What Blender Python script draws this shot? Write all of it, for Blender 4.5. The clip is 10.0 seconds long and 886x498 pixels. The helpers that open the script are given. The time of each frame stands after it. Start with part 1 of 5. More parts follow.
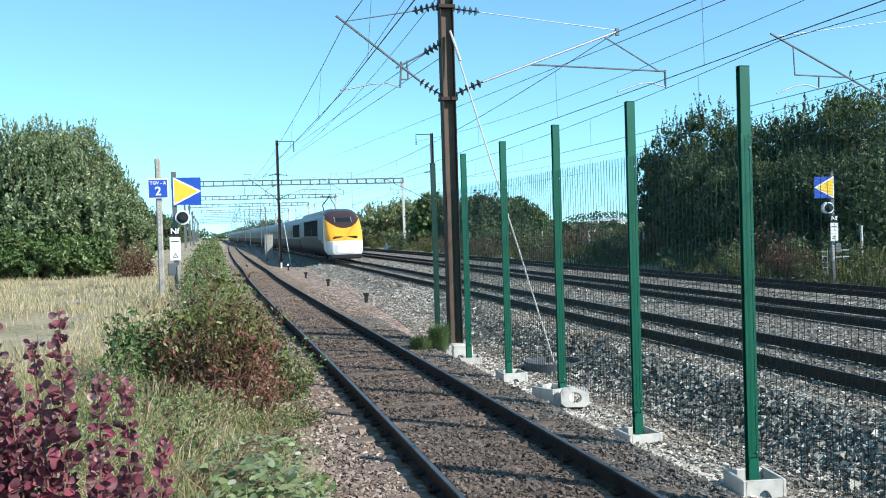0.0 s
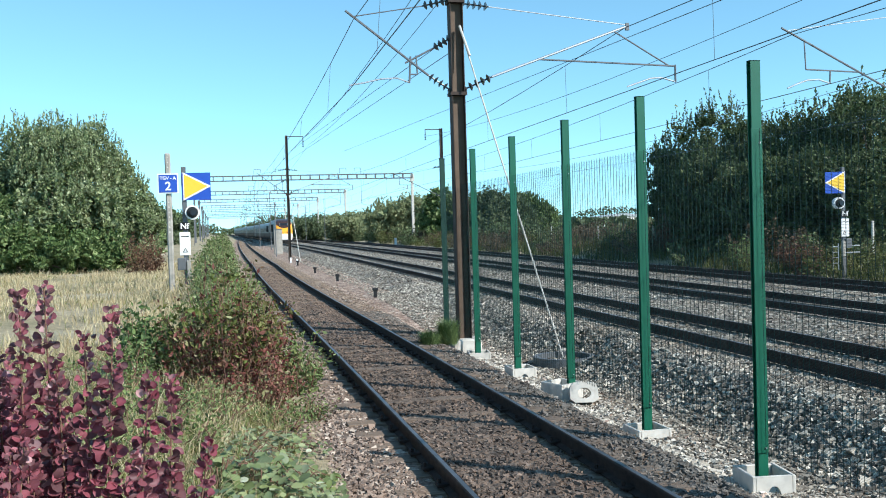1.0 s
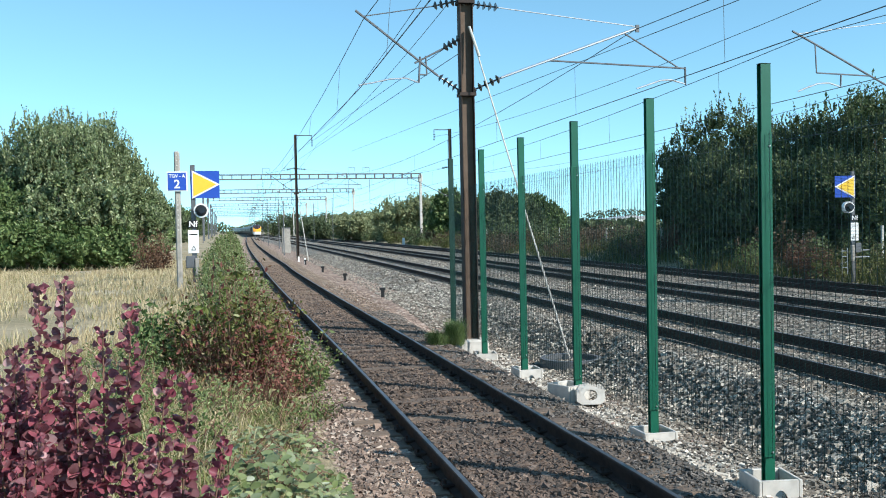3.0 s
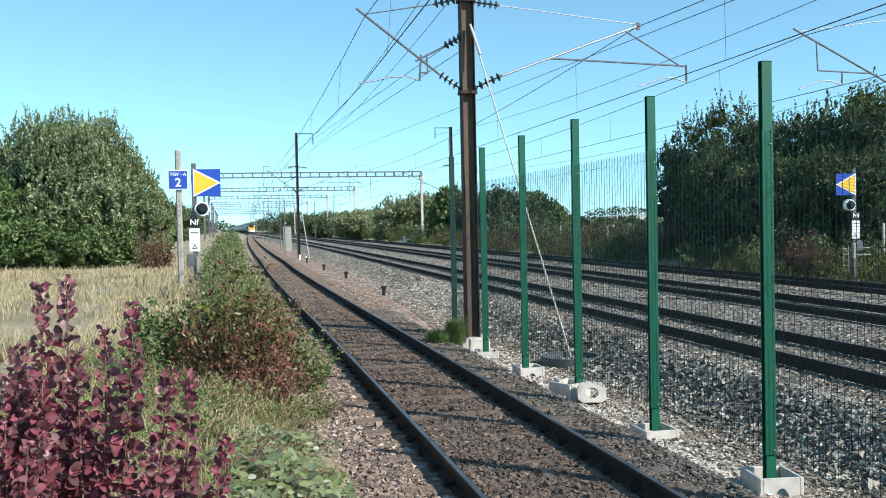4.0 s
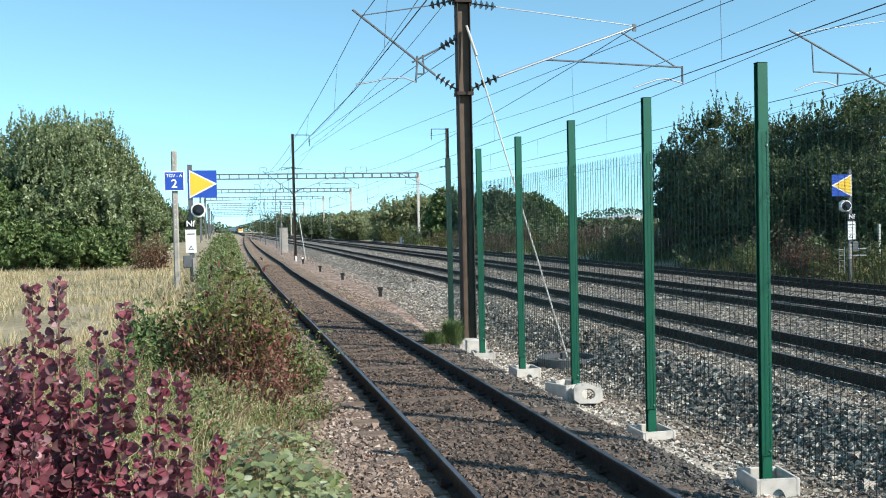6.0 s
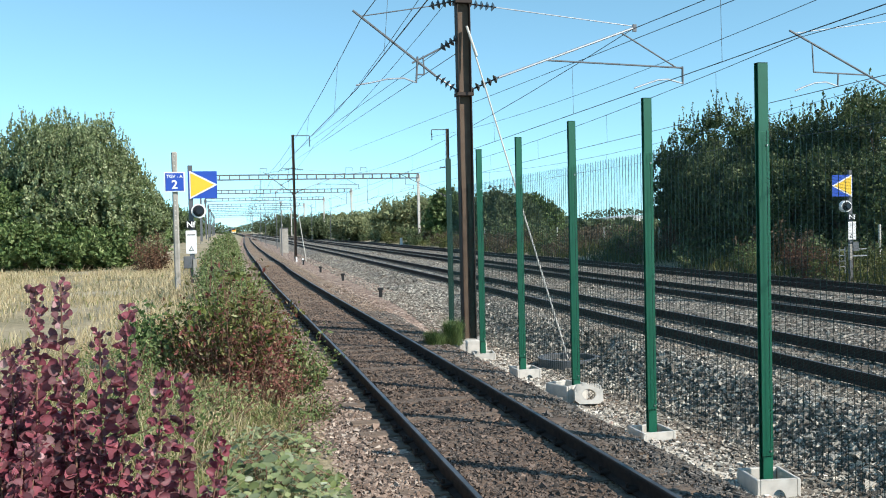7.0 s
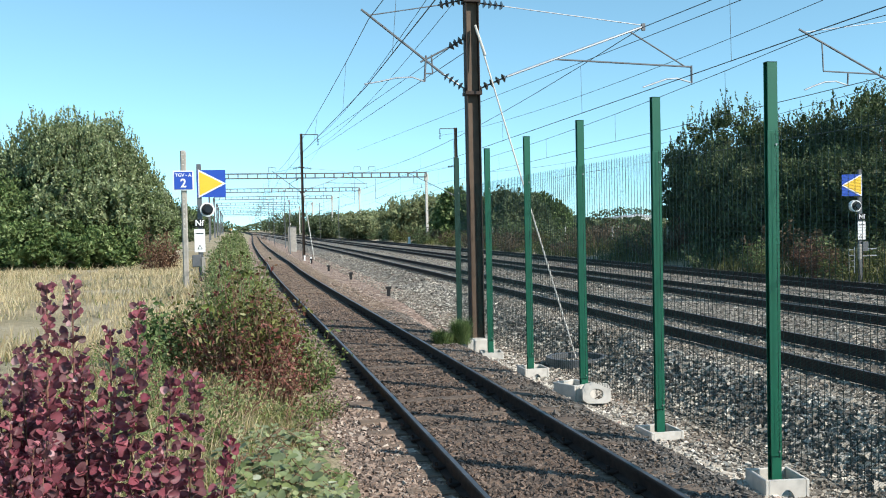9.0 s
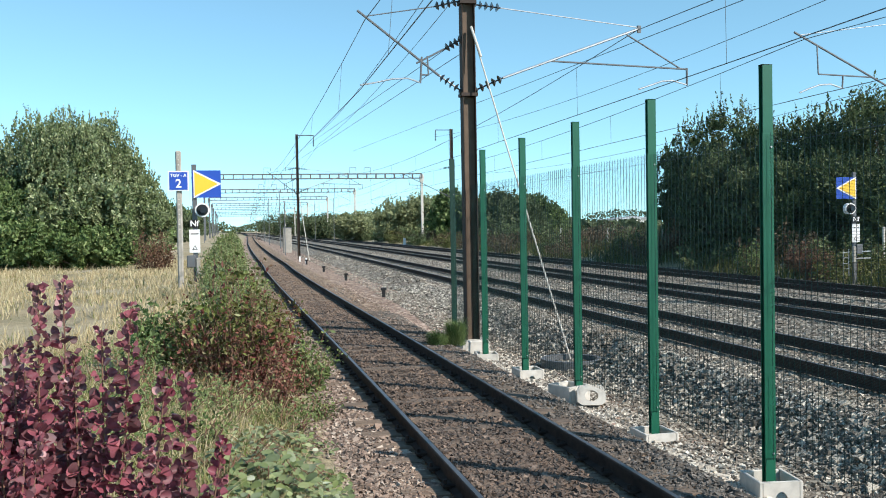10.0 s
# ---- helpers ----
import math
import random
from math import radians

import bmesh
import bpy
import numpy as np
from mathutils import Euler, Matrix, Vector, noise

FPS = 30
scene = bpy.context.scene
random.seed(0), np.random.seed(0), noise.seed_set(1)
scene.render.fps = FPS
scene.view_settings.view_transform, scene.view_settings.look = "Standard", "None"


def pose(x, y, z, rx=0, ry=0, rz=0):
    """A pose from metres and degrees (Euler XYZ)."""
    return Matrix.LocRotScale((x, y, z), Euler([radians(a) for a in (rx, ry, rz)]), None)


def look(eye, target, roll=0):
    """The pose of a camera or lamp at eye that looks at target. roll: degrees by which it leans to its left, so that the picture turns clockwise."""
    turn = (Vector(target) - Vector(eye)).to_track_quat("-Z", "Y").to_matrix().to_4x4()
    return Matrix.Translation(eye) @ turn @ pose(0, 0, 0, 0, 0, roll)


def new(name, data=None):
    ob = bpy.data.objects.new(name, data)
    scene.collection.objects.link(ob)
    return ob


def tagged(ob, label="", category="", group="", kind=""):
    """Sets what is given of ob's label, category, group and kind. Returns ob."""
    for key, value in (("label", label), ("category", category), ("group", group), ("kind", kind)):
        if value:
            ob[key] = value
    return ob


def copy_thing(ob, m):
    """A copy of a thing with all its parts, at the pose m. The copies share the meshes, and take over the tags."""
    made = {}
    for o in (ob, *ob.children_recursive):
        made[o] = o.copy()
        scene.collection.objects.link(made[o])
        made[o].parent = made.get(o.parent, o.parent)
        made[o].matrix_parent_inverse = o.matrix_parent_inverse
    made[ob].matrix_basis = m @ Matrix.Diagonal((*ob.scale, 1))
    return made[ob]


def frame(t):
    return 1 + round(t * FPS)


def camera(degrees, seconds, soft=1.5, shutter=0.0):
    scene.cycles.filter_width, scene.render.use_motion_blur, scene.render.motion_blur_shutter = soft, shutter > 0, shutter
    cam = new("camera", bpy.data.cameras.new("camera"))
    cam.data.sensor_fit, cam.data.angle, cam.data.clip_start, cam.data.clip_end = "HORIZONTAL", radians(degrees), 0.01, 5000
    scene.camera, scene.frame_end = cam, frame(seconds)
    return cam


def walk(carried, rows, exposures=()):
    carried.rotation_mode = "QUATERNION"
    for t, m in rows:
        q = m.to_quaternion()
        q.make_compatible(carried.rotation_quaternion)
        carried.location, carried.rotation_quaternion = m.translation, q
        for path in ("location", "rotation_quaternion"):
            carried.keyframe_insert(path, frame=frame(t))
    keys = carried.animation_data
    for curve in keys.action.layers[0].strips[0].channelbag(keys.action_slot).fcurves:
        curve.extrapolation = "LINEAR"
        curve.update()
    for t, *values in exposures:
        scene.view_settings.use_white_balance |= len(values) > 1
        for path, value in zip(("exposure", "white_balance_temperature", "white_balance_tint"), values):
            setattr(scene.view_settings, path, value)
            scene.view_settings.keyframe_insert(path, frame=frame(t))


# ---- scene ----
# ---------------------------------------------------------------- camera
cam = camera(51.45, 10.0, soft=1.0)
EYE = (0.0, 0.0, 2.36)


def aim(yaw, pitch, roll):
    """A camera pose at the fixed eye: yaw to the right of +y, pitch up, roll to the left, in degrees."""
    y, p = radians(yaw), radians(pitch)
    way = Vector((math.sin(y) * math.cos(p), math.cos(y) * math.cos(p), math.sin(p)))
    return look(EYE, Vector(EYE) + way * 10, roll)


walk(cam, [
    (0.0, aim(13.160, -1.154, -1.740)),
    (0.5, aim(12.697, -1.304, -1.679)),
    (1.0, aim(12.584, -1.439, -1.700)),
    (1.5, aim(12.646, -1.514, -1.351)),
    (2.0, aim(12.434, -1.453, -1.279)),
    (2.5, aim(12.159, -1.359, -1.120)),
    (4.0, aim(12.036, -1.519, -1.200)),
    (4.5, aim(12.097, -1.458, -1.140)),
    (5.0, aim(12.231, -1.447, -1.230)),
    (5.5, aim(12.267, -1.465, -1.222)),
    (7.0, aim(12.236, -1.412, -1.280)),
    (7.5, aim(12.369, -1.441, -1.220)),
    (8.0, aim(12.265, -1.478, -1.280)),
    (8.5, aim(11.939, -1.417, -1.240)),
    (9.0, aim(11.737, -1.462, -1.180)),
    (9.5, aim(11.803, -1.403, -1.070)),
    (10.0, aim(12.035, -1.388, -0.988)),
], exposures=[(0.0, 0.68, 6100, 10), (1.0, 0.63, 6200, 10), (2.5, 0.59, 6300, 11), (5.0, 0.57, 6500, 12), (10.0, 0.56, 6650, 13)])

# ---------------------------------------------------------------- light
SUN_FROM = Vector((0.72, -0.69, 0.0)).normalized()
SUN_UP = radians(36)
world = bpy.data.worlds.new("sky")
scene.world = world
world.use_nodes = True
wn = world.node_tree
sky = wn.nodes.new("ShaderNodeTexSky")
sky.sky_type = "NISHITA"
sky.sun_disc = False
sky.sun_elevation = SUN_UP
sky.sun_rotation = math.atan2(SUN_FROM.x, SUN_FROM.y)
sky.air_density = 0.75
sky.dust_density = 0.05
sky.ozone_density = 1.2
# the sky is read a little above the true horizon, where the haze is thinner
coord = wn.nodes.new("ShaderNodeTexCoord")
raised = wn.nodes.new("ShaderNodeVectorMath")
raised.operation = "ADD"
raised.inputs[1].default_value = (0, 0, 0.085)
unit = wn.nodes.new("ShaderNodeVectorMath")
unit.operation = "NORMALIZE"
wn.links.new(coord.outputs["Generated"], raised.inputs[0])
wn.links.new(raised.outputs[0], unit.inputs[0])
wn.links.new(unit.outputs[0], sky.inputs["Vector"])
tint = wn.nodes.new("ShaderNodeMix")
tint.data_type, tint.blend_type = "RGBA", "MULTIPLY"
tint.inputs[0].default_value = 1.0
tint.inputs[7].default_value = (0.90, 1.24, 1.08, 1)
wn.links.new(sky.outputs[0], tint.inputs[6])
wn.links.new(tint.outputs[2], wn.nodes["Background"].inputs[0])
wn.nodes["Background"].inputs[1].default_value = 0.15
sun = new("sun", bpy.data.lights.new("sun", "SUN"))
sun.data.energy = 4.6
sun.data.angle = radians(0.53)
sun.data.color = (1.0, 0.95, 0.86)
toward = SUN_FROM * math.cos(SUN_UP) + Vector((0, 0, math.sin(SUN_UP)))
sun.matrix_world = look(toward * 50, (0, 0, 0))


# ---------------------------------------------------------------- materials
class Mat:
    """A small builder of node materials in object or world space."""

    def __init__(self, name, rough=0.8, metal=0.0, spec=0.4):
        self.m = bpy.data.materials.new(name)
        self.m.use_nodes = True
        self.t = self.m.node_tree
        self.b = self.t.nodes["Principled BSDF"]
        self.b.inputs["Roughness"].default_value = rough
        self.b.inputs["Metallic"].default_value = metal
        self.b.inputs["Specular IOR Level"].default_value = spec
        self.geo = self.t.nodes.new("ShaderNodeNewGeometry")
        self.tc = self.t.nodes.new("ShaderNodeTexCoord")

    def n(self, kind, **values):
        node = self.t.nodes.new(kind)
        for k, v in values.items():
            node.inputs[k].default_value = v
        return node

    def l(self, a, b):
        self.t.links.new(a, b)

    def noise(self, scale, detail=4, rough=0.6, space="pos", stretch=None):
        src = self.geo.outputs["Position"] if space == "pos" else self.tc.outputs["Object"]
        if stretch:
            mp = self.t.nodes.new("ShaderNodeMapping")
            mp.inputs["Scale"].default_value = stretch
            self.l(src, mp.inputs["Vector"])
            src = mp.outputs[0]
        nz = self.n("ShaderNodeTexNoise", Scale=scale, Detail=detail, Roughness=rough)
        self.l(src, nz.inputs["Vector"])
        return nz.outputs["Fac"]

    def voronoi(self, scale, out="Color", feature="F1", space="pos"):
        v = self.n("ShaderNodeTexVoronoi", Scale=scale)
        v.feature = feature
        self.l(self.geo.outputs["Position"] if space == "pos" else self.tc.outputs["Object"], v.inputs["Vector"])
        return v.outputs[out]

    def ramp(self, fac, stops):
        r = self.t.nodes.new("ShaderNodeValToRGB")
        el = r.color_ramp.elements
        while len(el) < len(stops):
            el.new(0.5)
        for e, (p, c) in zip(el, stops):
            e.position, e.color = p, (*c, 1)
        self.l(fac, r.inputs[0])
        return r.outputs[0]

    def mix(self, fac, a, b, mode="MIX"):
        mx = self.t.nodes.new("ShaderNodeMix")
        mx.data_type, mx.blend_type = "RGBA", mode
        for sock, v in ((mx.inputs[0], fac), (mx.inputs[6], a), (mx.inputs[7], b)):
            if isinstance(v, (int, float)):
                sock.default_value = v
            elif isinstance(v, tuple):
                sock.default_value = (*v, 1)
            else:
                self.l(v, sock)
        return mx.outputs[2]

    def colour(self, c):
        if isinstance(c, tuple):
            self.b.inputs["Base Color"].default_value = (*c, 1)
        else:
            self.l(c, self.b.inputs["Base Color"])
        return self

    def bump(self, h, strength=0.4, dist=0.02):
        bp = self.n("ShaderNodeBump", Strength=strength, Distance=dist)
        self.l(h, bp.inputs["Height"])
        self.l(bp.outputs[0], self.b.inputs["Normal"])
        return self

    def island(self):
        return self.geo.outputs["Random Per Island"]

    def obrand(self):
        return self.n("ShaderNodeObjectInfo").outputs["Random"]


def painted(name, c, rough=0.5, metal=0.0, dirt=0.35, scale=6.0, dark=0.55):
    """Paint or bare metal with blotches of dirt and a fine grain."""
    m = Mat(name, rough, metal)
    d = tuple(v * dark for v in c)
    big = m.ramp(m.noise(scale, 5, space="obj"), [(0.35, d), (0.62, c)])
    m.colour(m.mix(dirt, c, big))
    m.bump(m.noise(scale * 14, 3, space="obj"), 0.12, 0.004)
    return m.m


def stone_mat(name, stops, scale=22.0, stainc=(0.16, 0.10, 0.07), stain=0.3, bump=0.9, island=False):
    """Broken stone: cells of different greys with a broad stain."""
    m = Mat(name, 0.85, 0, 0.3)
    if island:
        base = m.ramp(m.island(), stops)
        base = m.mix(0.2, base, m.ramp(m.noise(60, 3), [(0.3, (0.06, 0.06, 0.06)), (0.7, (0.5, 0.48, 0.46))]))
    else:
        cell = m.voronoi(scale)
        sep = m.t.nodes.new("ShaderNodeSeparateColor")
        m.l(cell, sep.inputs[0])
        wide = m.voronoi(scale * 0.4)
        sep2 = m.t.nodes.new("ShaderNodeSeparateColor")
        m.l(wide, sep2.inputs[0])
        base = m.mix(0.72, m.ramp(sep.outputs[0], stops), m.ramp(sep2.outputs[0], stops))
        base = m.mix(1.0, base, (1.35, 1.35, 1.35), "MULTIPLY")
    fac = m.ramp(m.noise(0.7, 4), [(0.42, (0, 0, 0)), (0.68, (stain, stain, stain))])
    base = m.mix(fac, base, stainc)
    m.colour(m.mix(1.0, base, (1.0, 0.985, 0.93), "MULTIPLY"))
    if not island:
        m.bump(m.voronoi(scale, "Distance"), bump, 0.05)
    return m.m


GREY_STOPS = [(0.0, (0.035, 0.032, 0.027)), (0.35, (0.115, 0.106, 0.091)), (0.7, (0.29, 0.272, 0.235)), (1.0, (0.64, 0.61, 0.545))]
# siding stones are darker than their bed to deepen the fence mesh's shadow
BROWN_SHADE_STOPS = [(0.0, (0.022, 0.013, 0.009)), (0.4, (0.070, 0.042, 0.029)), (0.75, (0.14, 0.087, 0.062)), (1.0, (0.25, 0.175, 0.135))]
PINK_STOPS = [(0.0, (0.055, 0.036, 0.029)), (0.4, (0.19, 0.130, 0.104)), (0.75, (0.31, 0.225, 0.182)), (1.0, (0.54, 0.46, 0.40))]
# the darkest greys paint in the shade of gaps between the stones
M_GREY = stone_mat("grey_ballast", [(0.0, (0.016, 0.015, 0.013)), (0.38, (0.065, 0.060, 0.052)), (0.62, (0.19, 0.178, 0.156)), (1.0, (0.38, 0.36, 0.32))])
M_BROWN = stone_mat("brown_ballast", [(0.0, (0.07, 0.047, 0.034)), (0.4, (0.17, 0.12, 0.085)), (0.75, (0.27, 0.20, 0.145)), (1.0, (0.40, 0.32, 0.25))])
M_PINK = stone_mat("pink_ballast", PINK_STOPS)
M_GREY_S = stone_mat("grey_stone", GREY_STOPS, island=True)
M_BROWN_S = stone_mat("brown_stone_shaded", BROWN_SHADE_STOPS, island=True)
M_PINK_S = stone_mat("pink_stone", PINK_STOPS, island=True)
M_DULL_S = stone_mat("dull_stone", [(0.0, (0.035, 0.031, 0.027)), (0.4, (0.085, 0.074, 0.065)), (0.8, (0.15, 0.132, 0.118)), (1.0, (0.29, 0.26, 0.235))], island=True)
M_PALE_S = stone_mat("chalky_stone", [(0.0, (0.22, 0.20, 0.18)), (0.3, (0.44, 0.41, 0.37)), (0.75, (0.62, 0.59, 0.54)), (0.93, (0.74, 0.72, 0.67)), (1.0, (0.42, 0.27, 0.22))], stain=0.1, island=True)
M_COARSE_S = stone_mat("coarse_stone", [(0.0, (0.05, 0.046, 0.040)), (0.4, (0.17, 0.157, 0.138)), (0.7, (0.42, 0.395, 0.35)), (1.0, (0.74, 0.71, 0.64))], stain=0.15, island=True)


def soil_mat():
    m = Mat("dry_soil", 0.95, 0, 0.2)
    a = m.ramp(m.noise(0.35, 5), [(0.32, (0.15, 0.15, 0.065)), (0.5, (0.34, 0.28, 0.165)), (0.7, (0.48, 0.41, 0.28))])
    pale = m.ramp(m.noise(0.22, 3), [(0.52, (0, 0, 0)), (0.62, (0.7, 0.7, 0.7))])
    a = m.mix(pale, a, (0.50, 0.46, 0.38))
    b = m.ramp(m.noise(9, 6), [(0.3, (0.12, 0.10, 0.065)), (0.7, (0.46, 0.40, 0.28))])
    m.colour(m.mix(0.5, a, b))
    m.bump(m.noise(25, 6), 0.8, 0.05)
    return m.m


M_SOIL = soil_mat()


def rail_side():
    m = Mat("rusty_rail", 0.8, 0.2, 0.3)
    m.colour(m.ramp(m.noise(9, 5), [(0.3, (0.022, 0.015, 0.013)), (0.7, (0.065, 0.040, 0.031))]))
    m.bump(m.noise(60, 3), 0.2, 0.004)
    return m.m


M_RAIL = rail_side()
M_RAILTOP = painted("polished_rail_head", (0.30, 0.285, 0.285), 0.5, 1.0, 0.6, 3, 0.5)


def sleeper_mat():
    m = Mat("weathered_timber", 0.9, 0, 0.25)
    g = m.noise(4, 6, 0.7, "obj", (0.6, 9, 9))
    c = m.ramp(g, [(0.3, (0.11, 0.078, 0.056)), (0.6, (0.21, 0.158, 0.118)), (0.8, (0.31, 0.25, 0.195))])
    m.colour(m.mix(m.obrand(), c, m.mix(0.5, c, (0.14, 0.11, 0.09))))
    m.bump(g, 0.6, 0.01)
    return m.m


M_SLEEPER = sleeper_mat()
M_CONCRETE = painted("pale_concrete", (0.56, 0.54, 0.49), 0.85, 0, 0.55, 7, 0.62)
M_OLDCONC = painted("old_concrete", (0.36, 0.34, 0.30), 0.9, 0, 0.6, 5, 0.55)
M_GREEN = painted("green_coated_steel", (0.006, 0.098, 0.055), 0.42, 0, 0.3, 4, 0.7)
M_GREEND = painted("dark_green_steel", (0.006, 0.040, 0.028), 0.5, 0, 0.3, 4, 0.6)
M_WIRE = painted("green_wire", (0.004, 0.026, 0.020), 0.5, 0, 0.2, 4, 0.7)
# one weathered steel in two tones: flanges darkened as shaded, web lightened as sunlit
M_MAST = painted("weathered_steel_shaded", (0.042, 0.028, 0.022), 0.75, 0.1, 0.6, 3, 0.55)
M_MAST_LIT = painted("weathered_steel_sunlit", (0.135, 0.095, 0.068), 0.8, 0.1, 0.6, 3, 0.6)
M_GALV = painted("galvanised_steel", (0.50, 0.51, 0.52), 0.45, 0.7, 0.4, 8, 0.7)
M_DGALV = painted("dull_steel", (0.13, 0.14, 0.15), 0.6, 0.3, 0.4, 5, 0.7)
M_GANTRY = painted("dull_grey_lattice_steel", (0.13, 0.135, 0.14), 0.65, 0.3, 0.4, 5, 0.6)
M_CABLE = painted("dark_copper_wire", (0.10, 0.115, 0.125), 0.6, 0.4, 0.2, 5)
M_INSUL = painted("brown_glass_insulator", (0.05, 0.055, 0.06), 0.2, 0.0, 0.2, 9)
M_BLACK = painted("black_paint", (0.012, 0.012, 0.013), 0.5, 0, 0.3, 6, 0.5)
M_WHITE = painted("white_enamel", (0.78, 0.78, 0.77), 0.4, 0, 0.25, 7, 0.72)
M_BLUE = painted("blue_enamel", (0.022, 0.075, 0.40), 0.35, 0, 0.25, 5, 0.75)
M_YELLOW = painted("yellow_enamel", (0.80, 0.50, 0.045), 0.35, 0, 0.25, 5, 0.8)
M_GLASS = painted("dark_lens", (0.02, 0.022, 0.025), 0.08, 0, 0.1, 5)


def leaf_mat(name, stops, trans=0.24, rough=0.5, spec=0.22):
    """Leaves: a colour for each leaf, with a little light through them."""
    m = Mat(name, rough, 0, spec)
    c = m.ramp(m.island(), stops)
    c = m.mix(0.35, c, m.ramp(m.noise(1.1, 4), [(0.3, stops[0][1]), (0.7, stops[-1][1])]))
    m.colour(c)
    tr = m.t.nodes.new("ShaderNodeBsdfTranslucent")
    m.l(c, tr.inputs[0])
    ms = m.n("ShaderNodeMixShader", Fac=trans)
    m.l(m.b.outputs[0], ms.inputs[1])
    m.l(tr.outputs[0], ms.inputs[2])
    m.l(ms.outputs[0], m.t.nodes["Material Output"].inputs[0])
    return m.m


L_GREEN = leaf_mat("green_leaves", [(0, (0.016, 0.042, 0.010)), (0.5, (0.062, 0.125, 0.030)), (0.9, (0.16, 0.24, 0.075)), (1, (0.36, 0.43, 0.20))])
L_HEDGE = leaf_mat("light_green_leaves", [(0, (0.032, 0.060, 0.014)), (0.5, (0.10, 0.165, 0.035)), (0.9, (0.22, 0.28, 0.08)), (1, (0.40, 0.42, 0.24))])
L_GREY = leaf_mat("grey_green_leaves", [(0, (0.016, 0.036, 0.010)), (0.5, (0.066, 0.118, 0.028)), (0.82, (0.175, 0.235, 0.075)), (1, (0.56, 0.61, 0.38))])
# low tones deepened to add crown shade, top tones raised as sunlit tips
L_DARK = leaf_mat("shade_deepened_green_leaves", [(0, (0.010, 0.024, 0.009)), (0.5, (0.032, 0.060, 0.020)), (0.86, (0.105, 0.150, 0.052)), (1, (0.25, 0.30, 0.15))])
L_YELL = leaf_mat("yellow_green_leaves", [(0, (0.03, 0.05, 0.013)), (0.5, (0.075, 0.095, 0.03)), (1, (0.17, 0.17, 0.06))])
# distance haze is put into this leaf colour; no haze lies in the air
L_FAR = leaf_mat("haze_tinted_far_leaves", [(0, (0.05, 0.075, 0.035)), (0.5, (0.09, 0.125, 0.06)), (1, (0.15, 0.18, 0.095))])
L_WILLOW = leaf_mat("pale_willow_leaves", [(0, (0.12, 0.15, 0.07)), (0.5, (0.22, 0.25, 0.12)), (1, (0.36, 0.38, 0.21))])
L_PURPLE = leaf_mat("withered_leaves", [(0, (0.05, 0.025, 0.018)), (0.5, (0.12, 0.06, 0.042)), (1, (0.23, 0.14, 0.08))])
L_BROWN = leaf_mat("brown_leaves", [(0, (0.040, 0.030, 0.018)), (0.5, (0.092, 0.068, 0.042)), (1, (0.18, 0.135, 0.085))])
# the palest pink tones paint gloss highlights onto some of the red leaves
L_RED = leaf_mat("wine_red_leaves", [(0, (0.030, 0.004, 0.009)), (0.4, (0.135, 0.010, 0.031)), (0.74, (0.31, 0.026, 0.068)), (0.92, (0.45, 0.10, 0.14)), (1, (0.66, 0.42, 0.42))], 0.36, 0.45, 0.26)
L_BUSH = leaf_mat("turning_leaves", [(0, (0.030, 0.055, 0.010)), (0.4, (0.095, 0.15, 0.030)), (0.74, (0.21, 0.27, 0.075)), (0.80, (0.40, 0.42, 0.22)), (0.84, (0.12, 0.05, 0.035)), (1, (0.19, 0.045, 0.045))])
L_BUSHLOW = leaf_mat("reddened_leaves", [(0, (0.06, 0.014, 0.014)), (0.4, (0.16, 0.022, 0.030)), (0.74, (0.27, 0.045, 0.055)), (0.80, (0.10, 0.13, 0.03)), (0.9, (0.24, 0.24, 0.09)), (1, (0.38, 0.31, 0.19))])
L_BRAMBLE = leaf_mat("bramble_leaves", [(0, (0.035, 0.065, 0.010)), (0.6, (0.11, 0.165, 0.028)), (0.90, (0.22, 0.27, 0.06)), (0.965, (0.36, 0.40, 0.20)), (1, (0.66, 0.70, 0.55))], 0.25, 0.45, 0.2)
L_STRAW = leaf_mat("dry_grass_blades", [(0, (0.26, 0.20, 0.10)), (0.5, (0.50, 0.41, 0.24)), (1, (0.68, 0.59, 0.39))], 0.3, 0.7)
L_GRASS = leaf_mat("green_grass_blades", [(0, (0.07, 0.11, 0.025)), (0.5, (0.17, 0.20, 0.055)), (1, (0.40, 0.36, 0.17))], 0.3, 0.6)
L_RUST = leaf_mat("rusty_seed_heads", [(0, (0.06, 0.028, 0.018)), (0.5, (0.13, 0.062, 0.042)), (1, (0.24, 0.14, 0.09))])
M_BARK = painted("grey_brown_bark", (0.13, 0.10, 0.075), 0.95, 0, 0.6, 9, 0.45)
M_TWIG = painted("reddish_twigs", (0.20, 0.11, 0.075), 0.9, 0, 0.5, 20, 0.5)


# ---------------------------------------------------------------- mesh helpers
def part(name, bm, material, parent=None, label="", smooth=False):
    """Links a bmesh as one mesh object under a thing or a part."""
    me = bpy.data.meshes.new(name)
    bm.to_mesh(me)
    bm.free()
    if smooth:
        for p in me.polygons:
            p.use_smooth = True
    me.materials.append(material)
    ob = new(name, me)
    ob.parent = parent
    if label:
        tagged(ob, label)
    return ob


def thing(name, label, category, group="", kind="", at=(0, 0, 0)):
    ob = new(name)
    ob.empty_display_size = 0.2
    ob.location = at
    return tagged(ob, label, category, group, kind)


